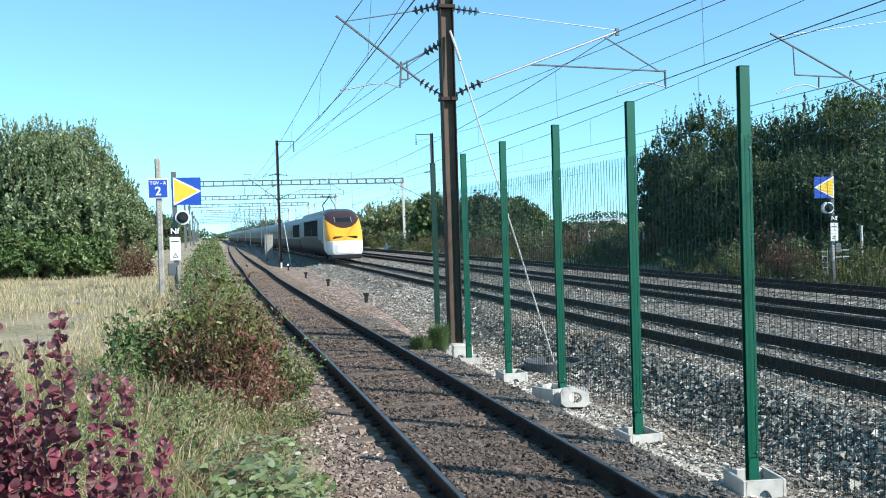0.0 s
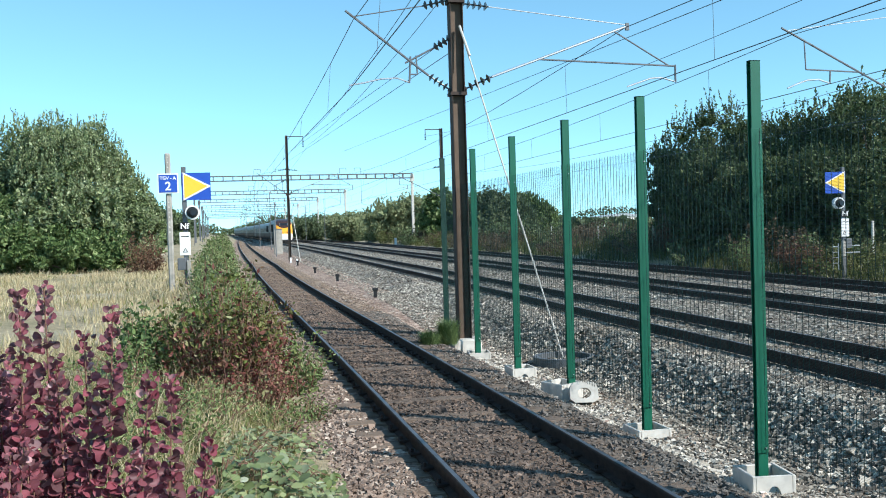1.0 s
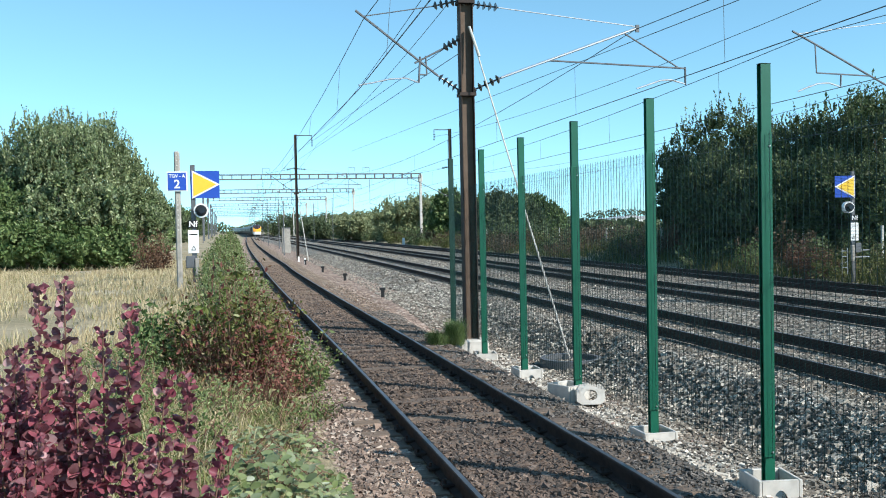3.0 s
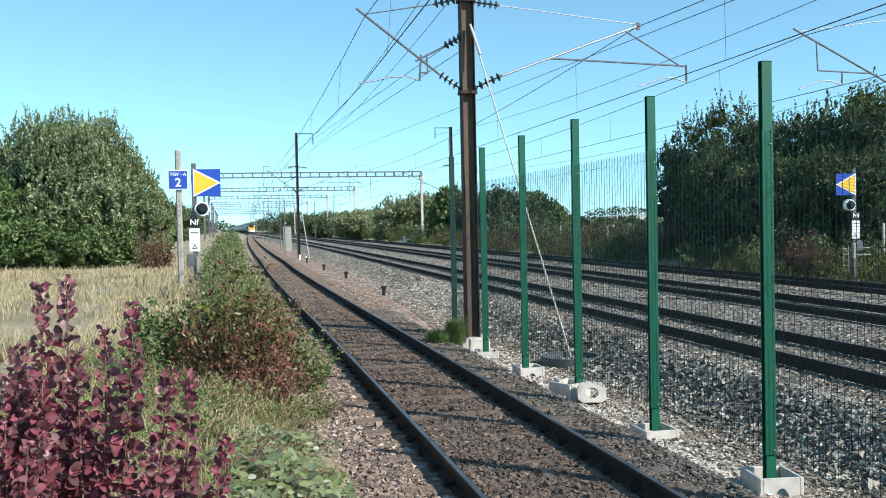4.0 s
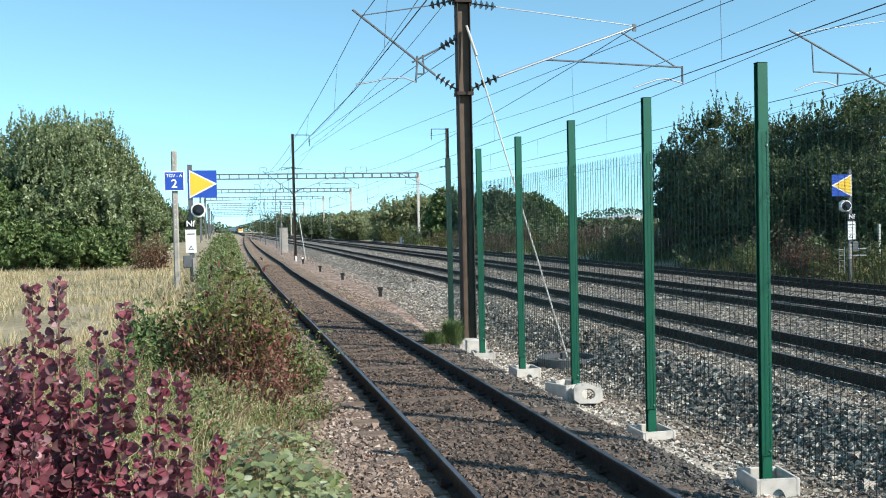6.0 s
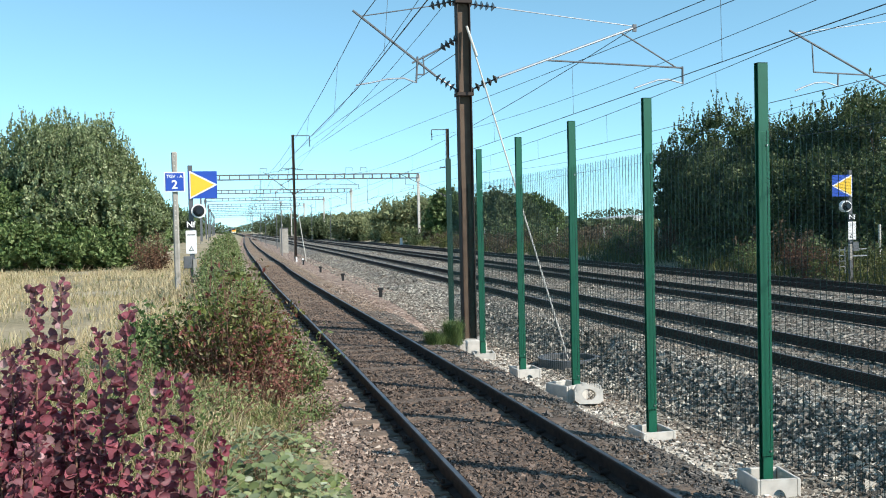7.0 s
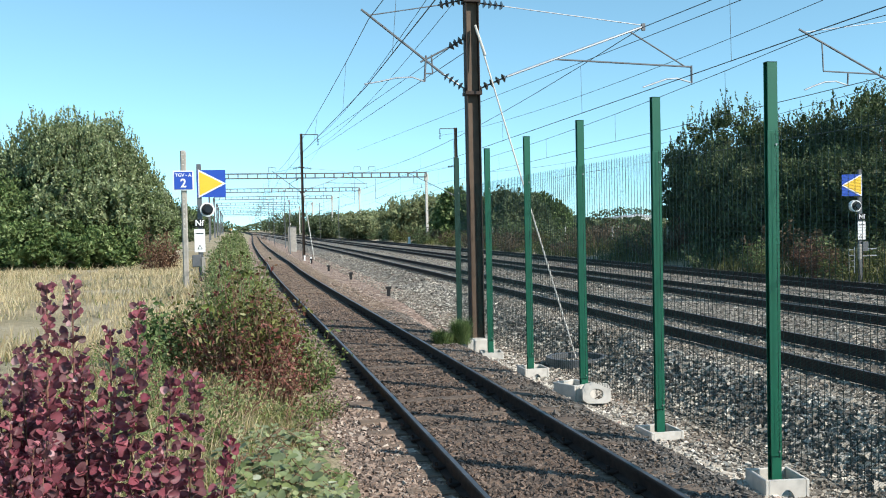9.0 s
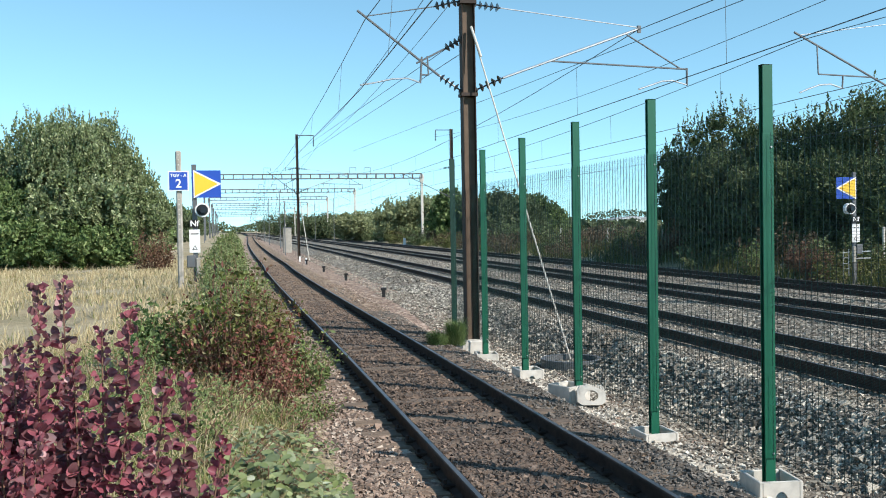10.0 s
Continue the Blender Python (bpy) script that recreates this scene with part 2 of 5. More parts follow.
def box(bm, centre, size, turn=None, bevel=0.0):
    m = Matrix.Translation(centre) @ (turn.to_4x4() if turn else Matrix()) @ Matrix.Diagonal((*size, 1))
    vs = bmesh.ops.create_cube(bm, size=1, matrix=m)["verts"]
    if bevel:
        es = list({e for v in vs for e in v.link_edges})
        bmesh.ops.bevel(bm, geom=es, offset=bevel, segments=1, affect="EDGES")
    return bm


def rod(bm, a, b, r, r2=None, seg=8):
    a, b = Vector(a), Vector(b)
    d = b - a
    m = Matrix.Translation((a + b) / 2) @ d.to_track_quat("Z", "Y").to_matrix().to_4x4()
    bmesh.ops.create_cone(bm, cap_ends=True, segments=seg, radius1=r, radius2=r if r2 is None else r2, depth=d.length, matrix=m)
    return bm


def tube(bm, pts, r, seg=6):
    for a, b in zip(pts, pts[1:]):
        rod(bm, a, b, r, seg=seg)
    return bm


def B():
    return bmesh.new()


def soup(name, verts, faces, material, parent=None, label="", smooth=False):
    """A mesh from arrays of corners and faces that a loop has made."""
    me = bpy.data.meshes.new(name)
    me.from_pydata(verts.tolist() if isinstance(verts, np.ndarray) else verts, [], faces.tolist() if isinstance(faces, np.ndarray) else faces)
    me.materials.append(material)
    if smooth:
        me.polygons.foreach_set("use_smooth", [True] * len(me.polygons))
    ob = new(name, me)
    ob.parent = parent
    if label:
        tagged(ob, label)
    return ob


rng = np.random.default_rng(7)


def leaves(centres, size, up=0.3, aspect=0.55, jitter=0.35, out=None):
    """Folded leaves (four corners, two triangles) at the centres, turned at random."""
    n = len(centres)
    a = rng.normal(size=(n, 3))
    if out is not None:
        a = a * 0.7 + out
    a[:, 2] += up
    a /= np.linalg.norm(a, axis=1)[:, None] + 1e-9
    b = np.cross(a, rng.normal(size=(n, 3)))
    b /= np.linalg.norm(b, axis=1)[:, None] + 1e-9
    nrm = np.cross(a, b)
    s = (size * (1 + jitter * rng.normal(size=n)).clip(0.4, 2.2))[:, None]
    v = np.empty((n, 4, 3))
    v[:, 0] = centres - a * s * 0.5
    v[:, 1] = centres + b * s * aspect * 0.5 + nrm * s * 0.10
    v[:, 2] = centres + a * s * 0.5
    v[:, 3] = centres - b * s * aspect * 0.5 + nrm * s * 0.10
    i = np.arange(n)[:, None] * 4
    f = np.concatenate([i + [0, 1, 2], i + [0, 2, 3]], 0)
    return v.reshape(-1, 3), f


# ---------------------------------------------------------------- plan of the line
def bend(y):
    """How far the line has swung to the left at y metres along it."""
    return 4.7e-5 * y * y if y < 300 else 4.23 + 0.021 * (y - 300) + 0.05 * max(0.0, y - 600)


SIDING = [(-30, 3.2), (0, 2.66), (8, 2.55), (15.4, 2.44), (23.5, 2.26), (28, 2.15), (39, 1.95), (50, 1.84), (88, 1.6), (110, 1.62), (160, 2.05), (205, 2.8), (310, 5.5), (370, 7.2), (430, 8.6), (900, 8.63)]


def siding_x(y):
    xs, ys = [p[1] for p in SIDING], [p[0] for p in SIDING]
    s = 0.0
    for k in range(-3, 4):
        s += float(np.interp(y + k * 2.5 * (1 if y < 60 else 6), ys, xs))
    return s / 7 - bend(max(y, 0))


def main_x(x0, y):
    return x0 - bend(max(y, 0))


TRACK_1, TRACK_2, TRACK_3 = 8.63, 13.26, 19.2
STEPS = [-25, -10, 0, 4, 8, 12, 16, 20, 25, 30, 36, 42, 50, 60, 70, 80, 95, 110, 130, 150, 175, 200, 230, 260, 300, 350, 400, 460, 530, 600, 700, 800, 950]


# ---------------------------------------------------------------- ground
def smooth(a, b, v):
    t = min(1.0, max(0.0, (v - a) / (b - a)))
    return t * t * (3 - 2 * t)


def ground_z(x, y):
    """Height of the ground: a grassy bank, the siding, a ditch, the main bed, the far siding and a verge."""
    u = x + bend(max(y, 0))
    s = siding_x(y) + bend(max(y, 0))
    fade = 1 - smooth(20, 30, y)
    ditch = 0.32 * fade + 0.05
    z = 0.62 * (1 - smooth(s - 3.5, s - 1.72, u)) - 0.03
    z -= ditch * smooth(s + 1.55, s + 2.3, u)
    z += (ditch + 0.15) * smooth(5.85 if y < 60 else 5.2, 7.0, u)
    z -= 0.24 * smooth(15.3, 16.6, u)
    z += 0.50 * smooth(21.2, 25.5, u)
    d = math.hypot(x - 6.12, y - 16.9)
    if d < 1.3:
        z = min(z, -0.37 + 0.5 * smooth(0.62, 1.3, d))
    if u < s - 1.75 or u > 21.2:
        z += 0.09 * noise.noise((x * 0.5, y * 0.5, 0.0)) + 0.03 * noise.noise((x * 2.1, y * 2.1, 3.0))
    return z


def build_ground():
    """One sheet to the horizon; columns follow the bend of the line."""
    left = [-2500, -900, -300, -120, -60, -35, -24, -17, -13, -10, -8, -6.5, -5.3, -4.4, -3.6, -3.0, -2.4, -1.9]
    mid = [-1.6, -1.4, -1.2, -0.85, -0.4, 0.0, 0.4, 0.85, 1.2, 1.4, 1.6, 1.9, 2.3, 2.6]
    right = [5.3, 5.65, 5.95, 6.25, 6.5, 6.75, 7.3, 8.0, 9.3, 10.5, 11.5, 12.5, 14, 15.3, 15.9, 16.6, 17.5, 18.4, 19.2, 20, 20.8, 21.4, 22.3, 23.4, 24.5, 25.5, 28, 33, 45, 70, 120, 300, 900, 2500]
    kinds = [0] * (len(left)) + [1, 1, 1, 2, 2, 2, 2, 2, 2, 2, 2, 1, 1, 1, 1, 3] + [3] * 20 + [0] * 30
    ys = [-120, -40] + [-12 + 0.5 * i for i in range(100)] + [38 + 1.5 * i for i in range(50)] + [113 + 6 * i for i in range(40)] + [360, 400, 460, 540, 650, 800, 1000, 1400, 2000, 3000, 4500]
    verts, faces, mats = [], [], []
    for y in ys:
        s, b = siding_x(min(y, 900)), bend(max(min(y, 900), 0))
        for v in left:
            x = v - b if v > -100 else v
            verts.append((x, y, ground_z(x, min(y, 900)) if v > -100 else 0.5))
        for v in mid:
            verts.append((s + v, y, ground_z(s + v, min(y, 900))))
        for v in right:
            x = v - b if v < 100 else v
            verts.append((x, y, ground_z(x, min(y, 900)) if v < 100 else 0.5))
    w = len(left) + len(mid) + len(right)
    for j in range(len(ys) - 1):
        for i in range(w - 1):
            a = j * w + i
            faces.append((a, a + 1, a + w + 1, a + w))
            mats.append(kinds[i])
    me = bpy.data.meshes.new("ground")
    me.from_pydata(verts, [], faces)
    for m in (M_SOIL, M_PINK, M_BROWN, M_GREY):
        me.materials.append(m)
    me.polygons.foreach_set("material_index", mats)
    me.polygons.foreach_set("use_smooth", [True] * len(faces))
    return tagged(new("ground", me), "dry grassy bank and grey and rust-brown track ballast", "ground", kind="structure")


build_ground()


def stones(name, label, spots, size, material):
    """Broken stones: each an uneven three-sided lump, half sunk in the ground."""
    n = len(spots)
    turn = np.array([0.0, 2.1, 4.2])
    ring = np.stack([np.cos(turn), np.sin(turn)], 1) * 0.98
    base = np.array([(x, y, z) for z in (-0.64, 0.64) for x, y in ring])
    tri = np.array([(3, 4, 5), (0, 1, 4), (0, 4, 3), (1, 2, 5), (1, 5, 4), (2, 0, 3), (2, 3, 5)])
    v = (base[None] + rng.normal(size=(n, 6, 3)) * 0.22) * rng.uniform(0.75, 1.25, (n, 1, 3))
    ang = rng.uniform(0, 6.283, n)
    tilt = rng.normal(size=n) * 0.7
    ca, sa, ct, st = np.cos(ang), np.sin(ang), np.cos(tilt), np.sin(tilt)
    x, y, z = v[..., 0], v[..., 1], v[..., 2]
    y, z = y * ct[:, None] - z * st[:, None], y * st[:, None] + z * ct[:, None]
    x, y = x * ca[:, None] - y * sa[:, None], x * sa[:, None] + y * ca[:, None]
    s = (size * rng.lognormal(0, 0.28, n))[:, None]
    out = np.stack([x * s, y * s, z * s * 0.8], -1) + spots[:, None]
    f = (np.arange(n)[:, None, None] * 6 + tri[None]).reshape(-1, 3)
    ob = soup(name, out.reshape(-1, 3), f, material)
    return tagged(ob, label, "ballast", kind="stuff")


def spread(n, y0, y1, u0, u1, siding=True, lift=0.0, power=1.6):
    """Random spots on the ground, thicker near the camera."""
    t = rng.uniform(0, 1, n) ** power
    ys = y0 + (y1 - y0) * t
    us = rng.uniform(u0, u1, n)
    pts = np.empty((n, 3))
    for i in range(n):
        x = (siding_x(ys[i]) if siding else -bend(max(ys[i], 0))) + us[i]
        pts[i] = (x, ys[i], ground_z(x, ys[i]) + lift)
    return pts


stones("siding_ballast", "rust-brown crushed stone between the siding rails, darkened for the fence's shadow", np.concatenate([spread(19000, 5.5, 30, -0.56, 0.56, lift=0.020, power=1.7), spread(5000, 24, 62, -0.56, 0.56, lift=0.02, power=1.5), spread(2500, 5.5, 30, -0.68, 0.68, lift=0.0)]), 0.023, M_BROWN_S)
stones("shoulder_ballast", "pinkish grey crushed stone along the siding", np.concatenate([spread(16500, 5.5, 26, -2.05, -0.98, lift=0.012, power=1.8), spread(2500, 14, 40, 0.98, 2.3, lift=0.008, power=1.3)]), 0.022, M_PINK_S)
stones("cess_ballast", "dull grey crushed stone beside the siding rail", spread(15500, 6, 26, 0.94, 2.12, lift=0.010, power=1.8), 0.021, M_DULL_S)
stones("fence_ballast", "chalky pale crushed stone round the fence feet", np.concatenate([spread(6800, 6.6, 20, 1.95, 2.42, lift=0.035, power=1.5), spread(2400, 6.6, 19, 2.5, 3.0, lift=0.008, power=1.5)]), 0.022, M_PALE_S)
stones("main_ballast", "pale grey crushed stone of the main line", np.concatenate([spread(16000, 6.3, 34, 4.7, 6.1, False, lift=0.008, power=2.0), spread(11000, 7.0, 34, 6.9, 7.8, False, lift=0.006, power=2.0), spread(9500, 9, 40, 7.9, 12.4, False, lift=0.004, power=2.0)]), 0.025, M_GREY_S)
stones("slope_ballast", "coarse dark grey crushed stone on the bed's slope", spread(17500, 6.6, 36, 5.9, 7.05, False, lift=0.022, power=1.9), 0.029, M_COARSE_S)
stones("far_ballast", "pale grey crushed stone further along the main line", np.concatenate([spread(6500, 24, 85, 4.8, 7.8, False, power=1.3), spread(3000, 30, 85, 10.0, 12.4, False, power=1.3), spread(4000, 18, 70, 14.5, 20.6, False, power=1.4)]), 0.034, M_GREY_S)


# ---------------------------------------------------------------- tracks
def rail_mesh(xfun, z0, name, parent):
    """A rail: foot, web and head swept along the line, with its polished running face."""
    prof = [(-0.07, 0.0), (-0.07, 0.012), (-0.012, 0.03), (-0.01, 0.12), (-0.036, 0.128), (-0.036, 0.158), (-0.028, 0.168), (0.028, 0.168), (0.036, 0.158), (0.036, 0.128), (0.01, 0.12), (0.012, 0.03), (0.07, 0.012), (0.07, 0.0)]
    v, f = [], []
    n = len(prof)
    for j, y in enumerate(STEPS):
        v += [(xfun(y) + px, y, z0 + pz) for px, pz in prof]
    for j in range(len(STEPS) - 1):
        for i in range(n):
            a, b = j * n + i, j * n + (i + 1) % n
            f.append((a, b, b + n, a + n))
    rail = soup(name, v, f, M_RAIL, parent)
    v, f = [], []
    for y in STEPS:
        v += [(xfun(y) - 0.021, y, z0 + 0.1705), (xfun(y) + 0.021, y, z0 + 0.1705)]
    for j in range(len(STEPS) - 1):
        f.append((2 * j, 2 * j + 1, 2 * j + 3, 2 * j + 2))
    soup("running_face", v, f, M_RAILTOP, rail, "polished steel running face")
    return rail


def track(label, xfun, z0):
    t = thing("railway_track", label, "railway track", kind="structure")
    for side in (-0.7535, 0.7535):
        rail_mesh(lambda y: xfun(y) + side, z0, "rail", t)
    return t


siding = track("siding track with rusty rails on timber sleepers", siding_x, 0.0)
track_1 = track("main line track with steel rails on grey ballast", lambda y: main_x(TRACK_1, y), 0.16)
track_2 = track("second main line track on grey ballast", lambda y: main_x(TRACK_2, y), 0.16)
track_3 = track("far siding track with rusty rails on brown ballast", lambda y: main_x(TRACK_3, y), 0.0)


# ---------------------------------------------------------------- fence
# the nearest bay stands out of view, added to cast shadow on the siding
FENCE = [(5.12 - 0.034 * 2.5 * k, 8.373 + 2.5 * k) for k in range(-2, 6)]
FENCE_TURN = Euler((0, 0, math.atan(0.034))).to_matrix()


def build_fence():
    fence = thing("security_fence", "tall green welded mesh security fence beside the siding", "fence", kind="")
    for k, (x, y) in enumerate(FENCE):
        last = k == 7
        zb = -0.33 if k != 4 else -0.2
        top = 3.92
        # an open channel: two flanges and a web at their far edge
        bm = B()
        for dy in (-0.031, 0.031):
            box(bm, Vector((x, y, (top + zb) / 2)) + FENCE_TURN @ Vector((0, dy, 0)), (0.113, 0.009, top - zb), FENCE_TURN, 0.002)
        box(bm, Vector((x, y, (top + zb) / 2)) + FENCE_TURN @ Vector((0.051, 0, 0)), (0.009, 0.0525, top - zb), FENCE_TURN)
        # the end post's shaded side is put into its colour by the darker green
        post = part("fence_post", bm, M_GREEND if last else M_GREEN, fence, "square steel end post in green darkened for its shaded side" if last else "")
        bm = B()
        box(bm, (x, y, top + 0.004), (0.117, 0.075, 0.008), FENCE_TURN, 0.003)
        part("post_cap", bm, M_GREEND, post)
        bm = B()
        box(bm, (x - 0.010, y - 0.049, 1.605), (0.125, 0.010, 3.27), FENCE_TURN, 0.003)
        part("clamp_bar", bm, M_GREEND if last else M_GREEN, post)
        for z in (0.02, 3.1):
            bm = rod(B(), (x + 0.02, y - 0.05, z), (x + 0.02, y - 0.064, z), 0.011, seg=6)
            part("clamp_bolt", bm, M_GALV, post)
    for k in range(7):
        (xa, ya), (xb, yb) = FENCE[k], FENCE[k + 1]
        v, f = [], []

        def bar(a, b, r):
            a, b = Vector(a), Vector(b)
            d = (b - a).normalized()
            s = Vector((1, 0, 0)) if abs(d.z) > 0.5 else Vector((0, 0, 1))
            t = d.cross(s).normalized() * r
            s = s * r
            i = len(v)
            v.extend([a + s, a + t, a - s, a - t, b + s, b + t, b - s, b - t])
            for q in range(4):
                f.append((i + q, i + (q + 1) % 4, i + 4 + (q + 1) % 4, i + 4 + q))

        count = 27
        ya, yb = ya - 0.041, yb - 0.041
        for i in range(count + 1):
            t = (i + 0.5) / (count + 1)
            x, y = xa + (xb - xa) * t, ya + (yb - ya) * t
            bar((x, y, -0.04), (x, y, 3.245), 0.0030)
        for i in range(257):
            z = -0.03 + i * 0.0127
            bar((xa, ya, z), (xb, yb, z), 0.0010)
        soup("mesh_panel", [tuple(p) for p in v], f, M_WIRE, fence, "green welded wire mesh panel")
    return fence


build_fence()


def base_block(at, turn, tilt=0.0, solid=False):
    """A cast fence foot: an open box with a half-round notch in its face, or one lying on its side."""
    t = thing("concrete_block", "pale cast concrete fence foot lying on its side" if solid else "pale cast concrete fence foot with a notch", "concrete block", "fence feet")
    t.matrix_world = Matrix.Translation(at) @ Euler((tilt, 0, turn)).to_matrix().to_4x4()
    bm = B()
    w, d, h, th = 0.45, 0.48, 0.25, 0.04
    if solid:
        hole = [(0.10 * math.cos(a), 0.14 + 0.08 * math.sin(a)) for a in [i * math.pi / 8 for i in range(16)]]
        ring_o = []
        for i in range(16):
            a = i * math.pi / 8
            dx, dz = math.cos(a), math.sin(a)
            s = min(0.21 / max(abs(dx), 1e-6), (0.16 if dz > 0 else 0.14) / max(abs(dz), 1e-6), 0.235)
            ring_o.append((dx * s, 0.14 + dz * s))
        for i in range(16):
            j = (i + 1) % 16
            q = [hole[i], hole[j], ring_o[j], ring_o[i]]
            fr = [bm.verts.new((x, -0.09, z)) for x, z in q]
            bk = [bm.verts.new((x, 0.09, z)) for x, z in q]
            bm.faces.new(fr)
            bm.faces.new(bk[::-1])
            for m in range(4):
                bm.faces.new((fr[m], bk[m], bk[(m + 1) % 4], fr[(m + 1) % 4]))
        bmesh.ops.remove_doubles(bm, verts=bm.verts, dist=0.0005)
        bmesh.ops.recalc_face_normals(bm, faces=bm.faces)
    else:
        box(bm, (-w / 2 + th / 2, 0, h / 2), (th, d - 0.002, h), bevel=0.008)
        box(bm, (w / 2 - th / 2, 0, h / 2), (th, d - 0.002, h), bevel=0.008)
        box(bm, (0, d / 2 - th / 2, h / 2), (w - 2 * th, th, h - 0.004), bevel=0.008)
        box(bm, (0, 0, 0.04), (w - 2 * th, d - 2 * th, 0.08))
        arch = [(-w / 2 + th, 0.0)] + [(0.08 * -math.cos(a), 0.15 * math.sin(a)) for a in [i * math.pi / 10 for i in range(11)]] + [(w / 2 - th, 0.0)]
        top = h - 0.004
        for a, b in zip(arch, arch[1:]):
            if abs(b[0] - a[0]) < 1e-5:
                continue
            q = [(a[0], a[1]), (b[0], b[1]), (b[0], top), (a[0], top)]
            fr = [bm.verts.new((x, -d / 2, z)) for x, z in q]
            bk = [bm.verts.new((x, -d / 2 + th, z)) for x, z in q]
            bm.faces.new(fr)
            bm.faces.new(bk[::-1])
            for m in range(4):
                bm.faces.new((fr[m], bk[m], bk[(m + 1) % 4], fr[(m + 1) % 4]))
        bmesh.ops.remove_doubles(bm, verts=bm.verts, dist=0.003)
        bmesh.ops.recalc_face_normals(bm, faces=bm.faces)
    part("block_body", bm, M_CONCRETE, t)
    return t


for k in (0, 1, 3, 4):
    x, y = FENCE[k + 2]
    base_block((x + (-0.01, -0.03, 0, 0.03, 0.0)[k], y - 0.05, (-0.45, -0.515, 0, -0.46, -0.50)[k]), radians((-7, 1, 0, 1, -8)[k]))
base_block((5.0, 12.98, -0.36), radians(-14), radians(-14), True)
base_block((4.84, 13.5, -0.36), radians(24))


# ---------------------------------------------------------------- masts and overhead line
def insulator(bm, a, b, n=5, r=0.10):
    """A string of discs on a thin rod."""
    a, b = Vector(a), Vector(b)
    rod(bm, a, b, 0.018)
    for i in range(n):
        p = a.lerp(b, (i + 0.5) / n)
        d = (b - a).normalized()
        rod(bm, p - d * 0.022, p + d * 0.022, r, r * 0.45, seg=10)
    return bm


def arm_left(parent):
    """The bracket over the siding, in the mast's space (mast at x 0)."""
    bm = insulator(B(), (-0.12, 0, 5.25), (-0.62, 0, 5.58))
    part("insulator", bm, M_INSUL, parent)
    bm = insulator(B(), (-0.1, 0, 7.2), (-0.72, 0, 7.05))
    part("insulator", bm, M_INSUL, parent)
    bm = insulator(B(), (-0.12, 0, 6.38), (-0.5, 0, 6.16), 4)
    part("insulator", bm, M_INSUL, parent)
    bm = tube(B(), [(-0.62, 0, 5.58), (-2.36, 0, 6.92)], 0.026)
    part("bracket_tube", bm, M_DGALV, parent)
    bm = tube(B(), [(-0.72, 0, 7.05), (-2.2, 0, 6.80)], 0.012)
    tube(bm, [(-0.5, 0, 6.16), (-1.12, 0, 5.84)], 0.02)
    part("tie_rod", bm, M_DGALV, parent)
    bm = tube(B(), [(-1.0, 0, 5.98), (-1.04, 0, 5.42)], 0.022)
    tube(bm, [(-1.04, 0, 5.6), (-0.86, 0, 5.6), (-0.88, 0, 6.0)], 0.018)
    part("drop_bracket", bm, M_DGALV, parent)
    bm = tube(B(), [(-1.04, 0, 5.43), (-1.3, 0, 5.52), (-1.65, 0, 5.50), (-2.0, 0, 5.42), (-2.33, 0, 5.36)], 0.017)
    part("steady_arm", bm, M_GALV, parent, "pale galvanised curved steady arm")


def arm_right(parent, f=1.0):
    """The bracket over a main track; f -1 turns it to the other side."""
    def P(x, z):
        return (x * f, 0, z)
    bm = insulator(B(), P(0.12, 7.13), P(0.75, 7.07))
    part("insulator", bm, M_INSUL, parent)
    bm = insulator(B(), P(0.12, 5.27), P(0.78, 5.56))
    part("insulator", bm, M_INSUL, parent)
    bm = tube(B(), [P(0.75, 7.07), P(3.95, 6.74)], 0.013)
    part("tie_rod", bm, M_GALV, parent)
    bm = tube(B(), [P(0.78, 5.56), P(3.98, 6.72)], 0.026)
    part("bracket_tube", bm, M_GALV, parent)
    bm = tube(B(), [P(1.83, 5.95), P(5.12, 5.83)], 0.020)
    tube(bm, [P(3.62, 6.60), P(4.95, 5.84)], 0.018)
    part("registration_tube", bm, M_DGALV, parent)
    bm = tube(B(), [P(5.11, 5.86), P(5.11, 5.46)], 0.024)
    part("drop_bracket", bm, M_DGALV, parent)
    bm = box(B(), P(3.96, 6.70), (0.08, 0.05, 0.16))
    part("wire_clamp", bm, M_DGALV, parent)
    bm = tube(B(), [P(5.11, 5.48), P(4.75, 5.57), P(4.5, 5.55), P(4.2, 5.45), P(3.93, 5.36)], 0.019)
    part("steady_arm", bm, M_GALV, parent, "pale galvanised curved steady arm")


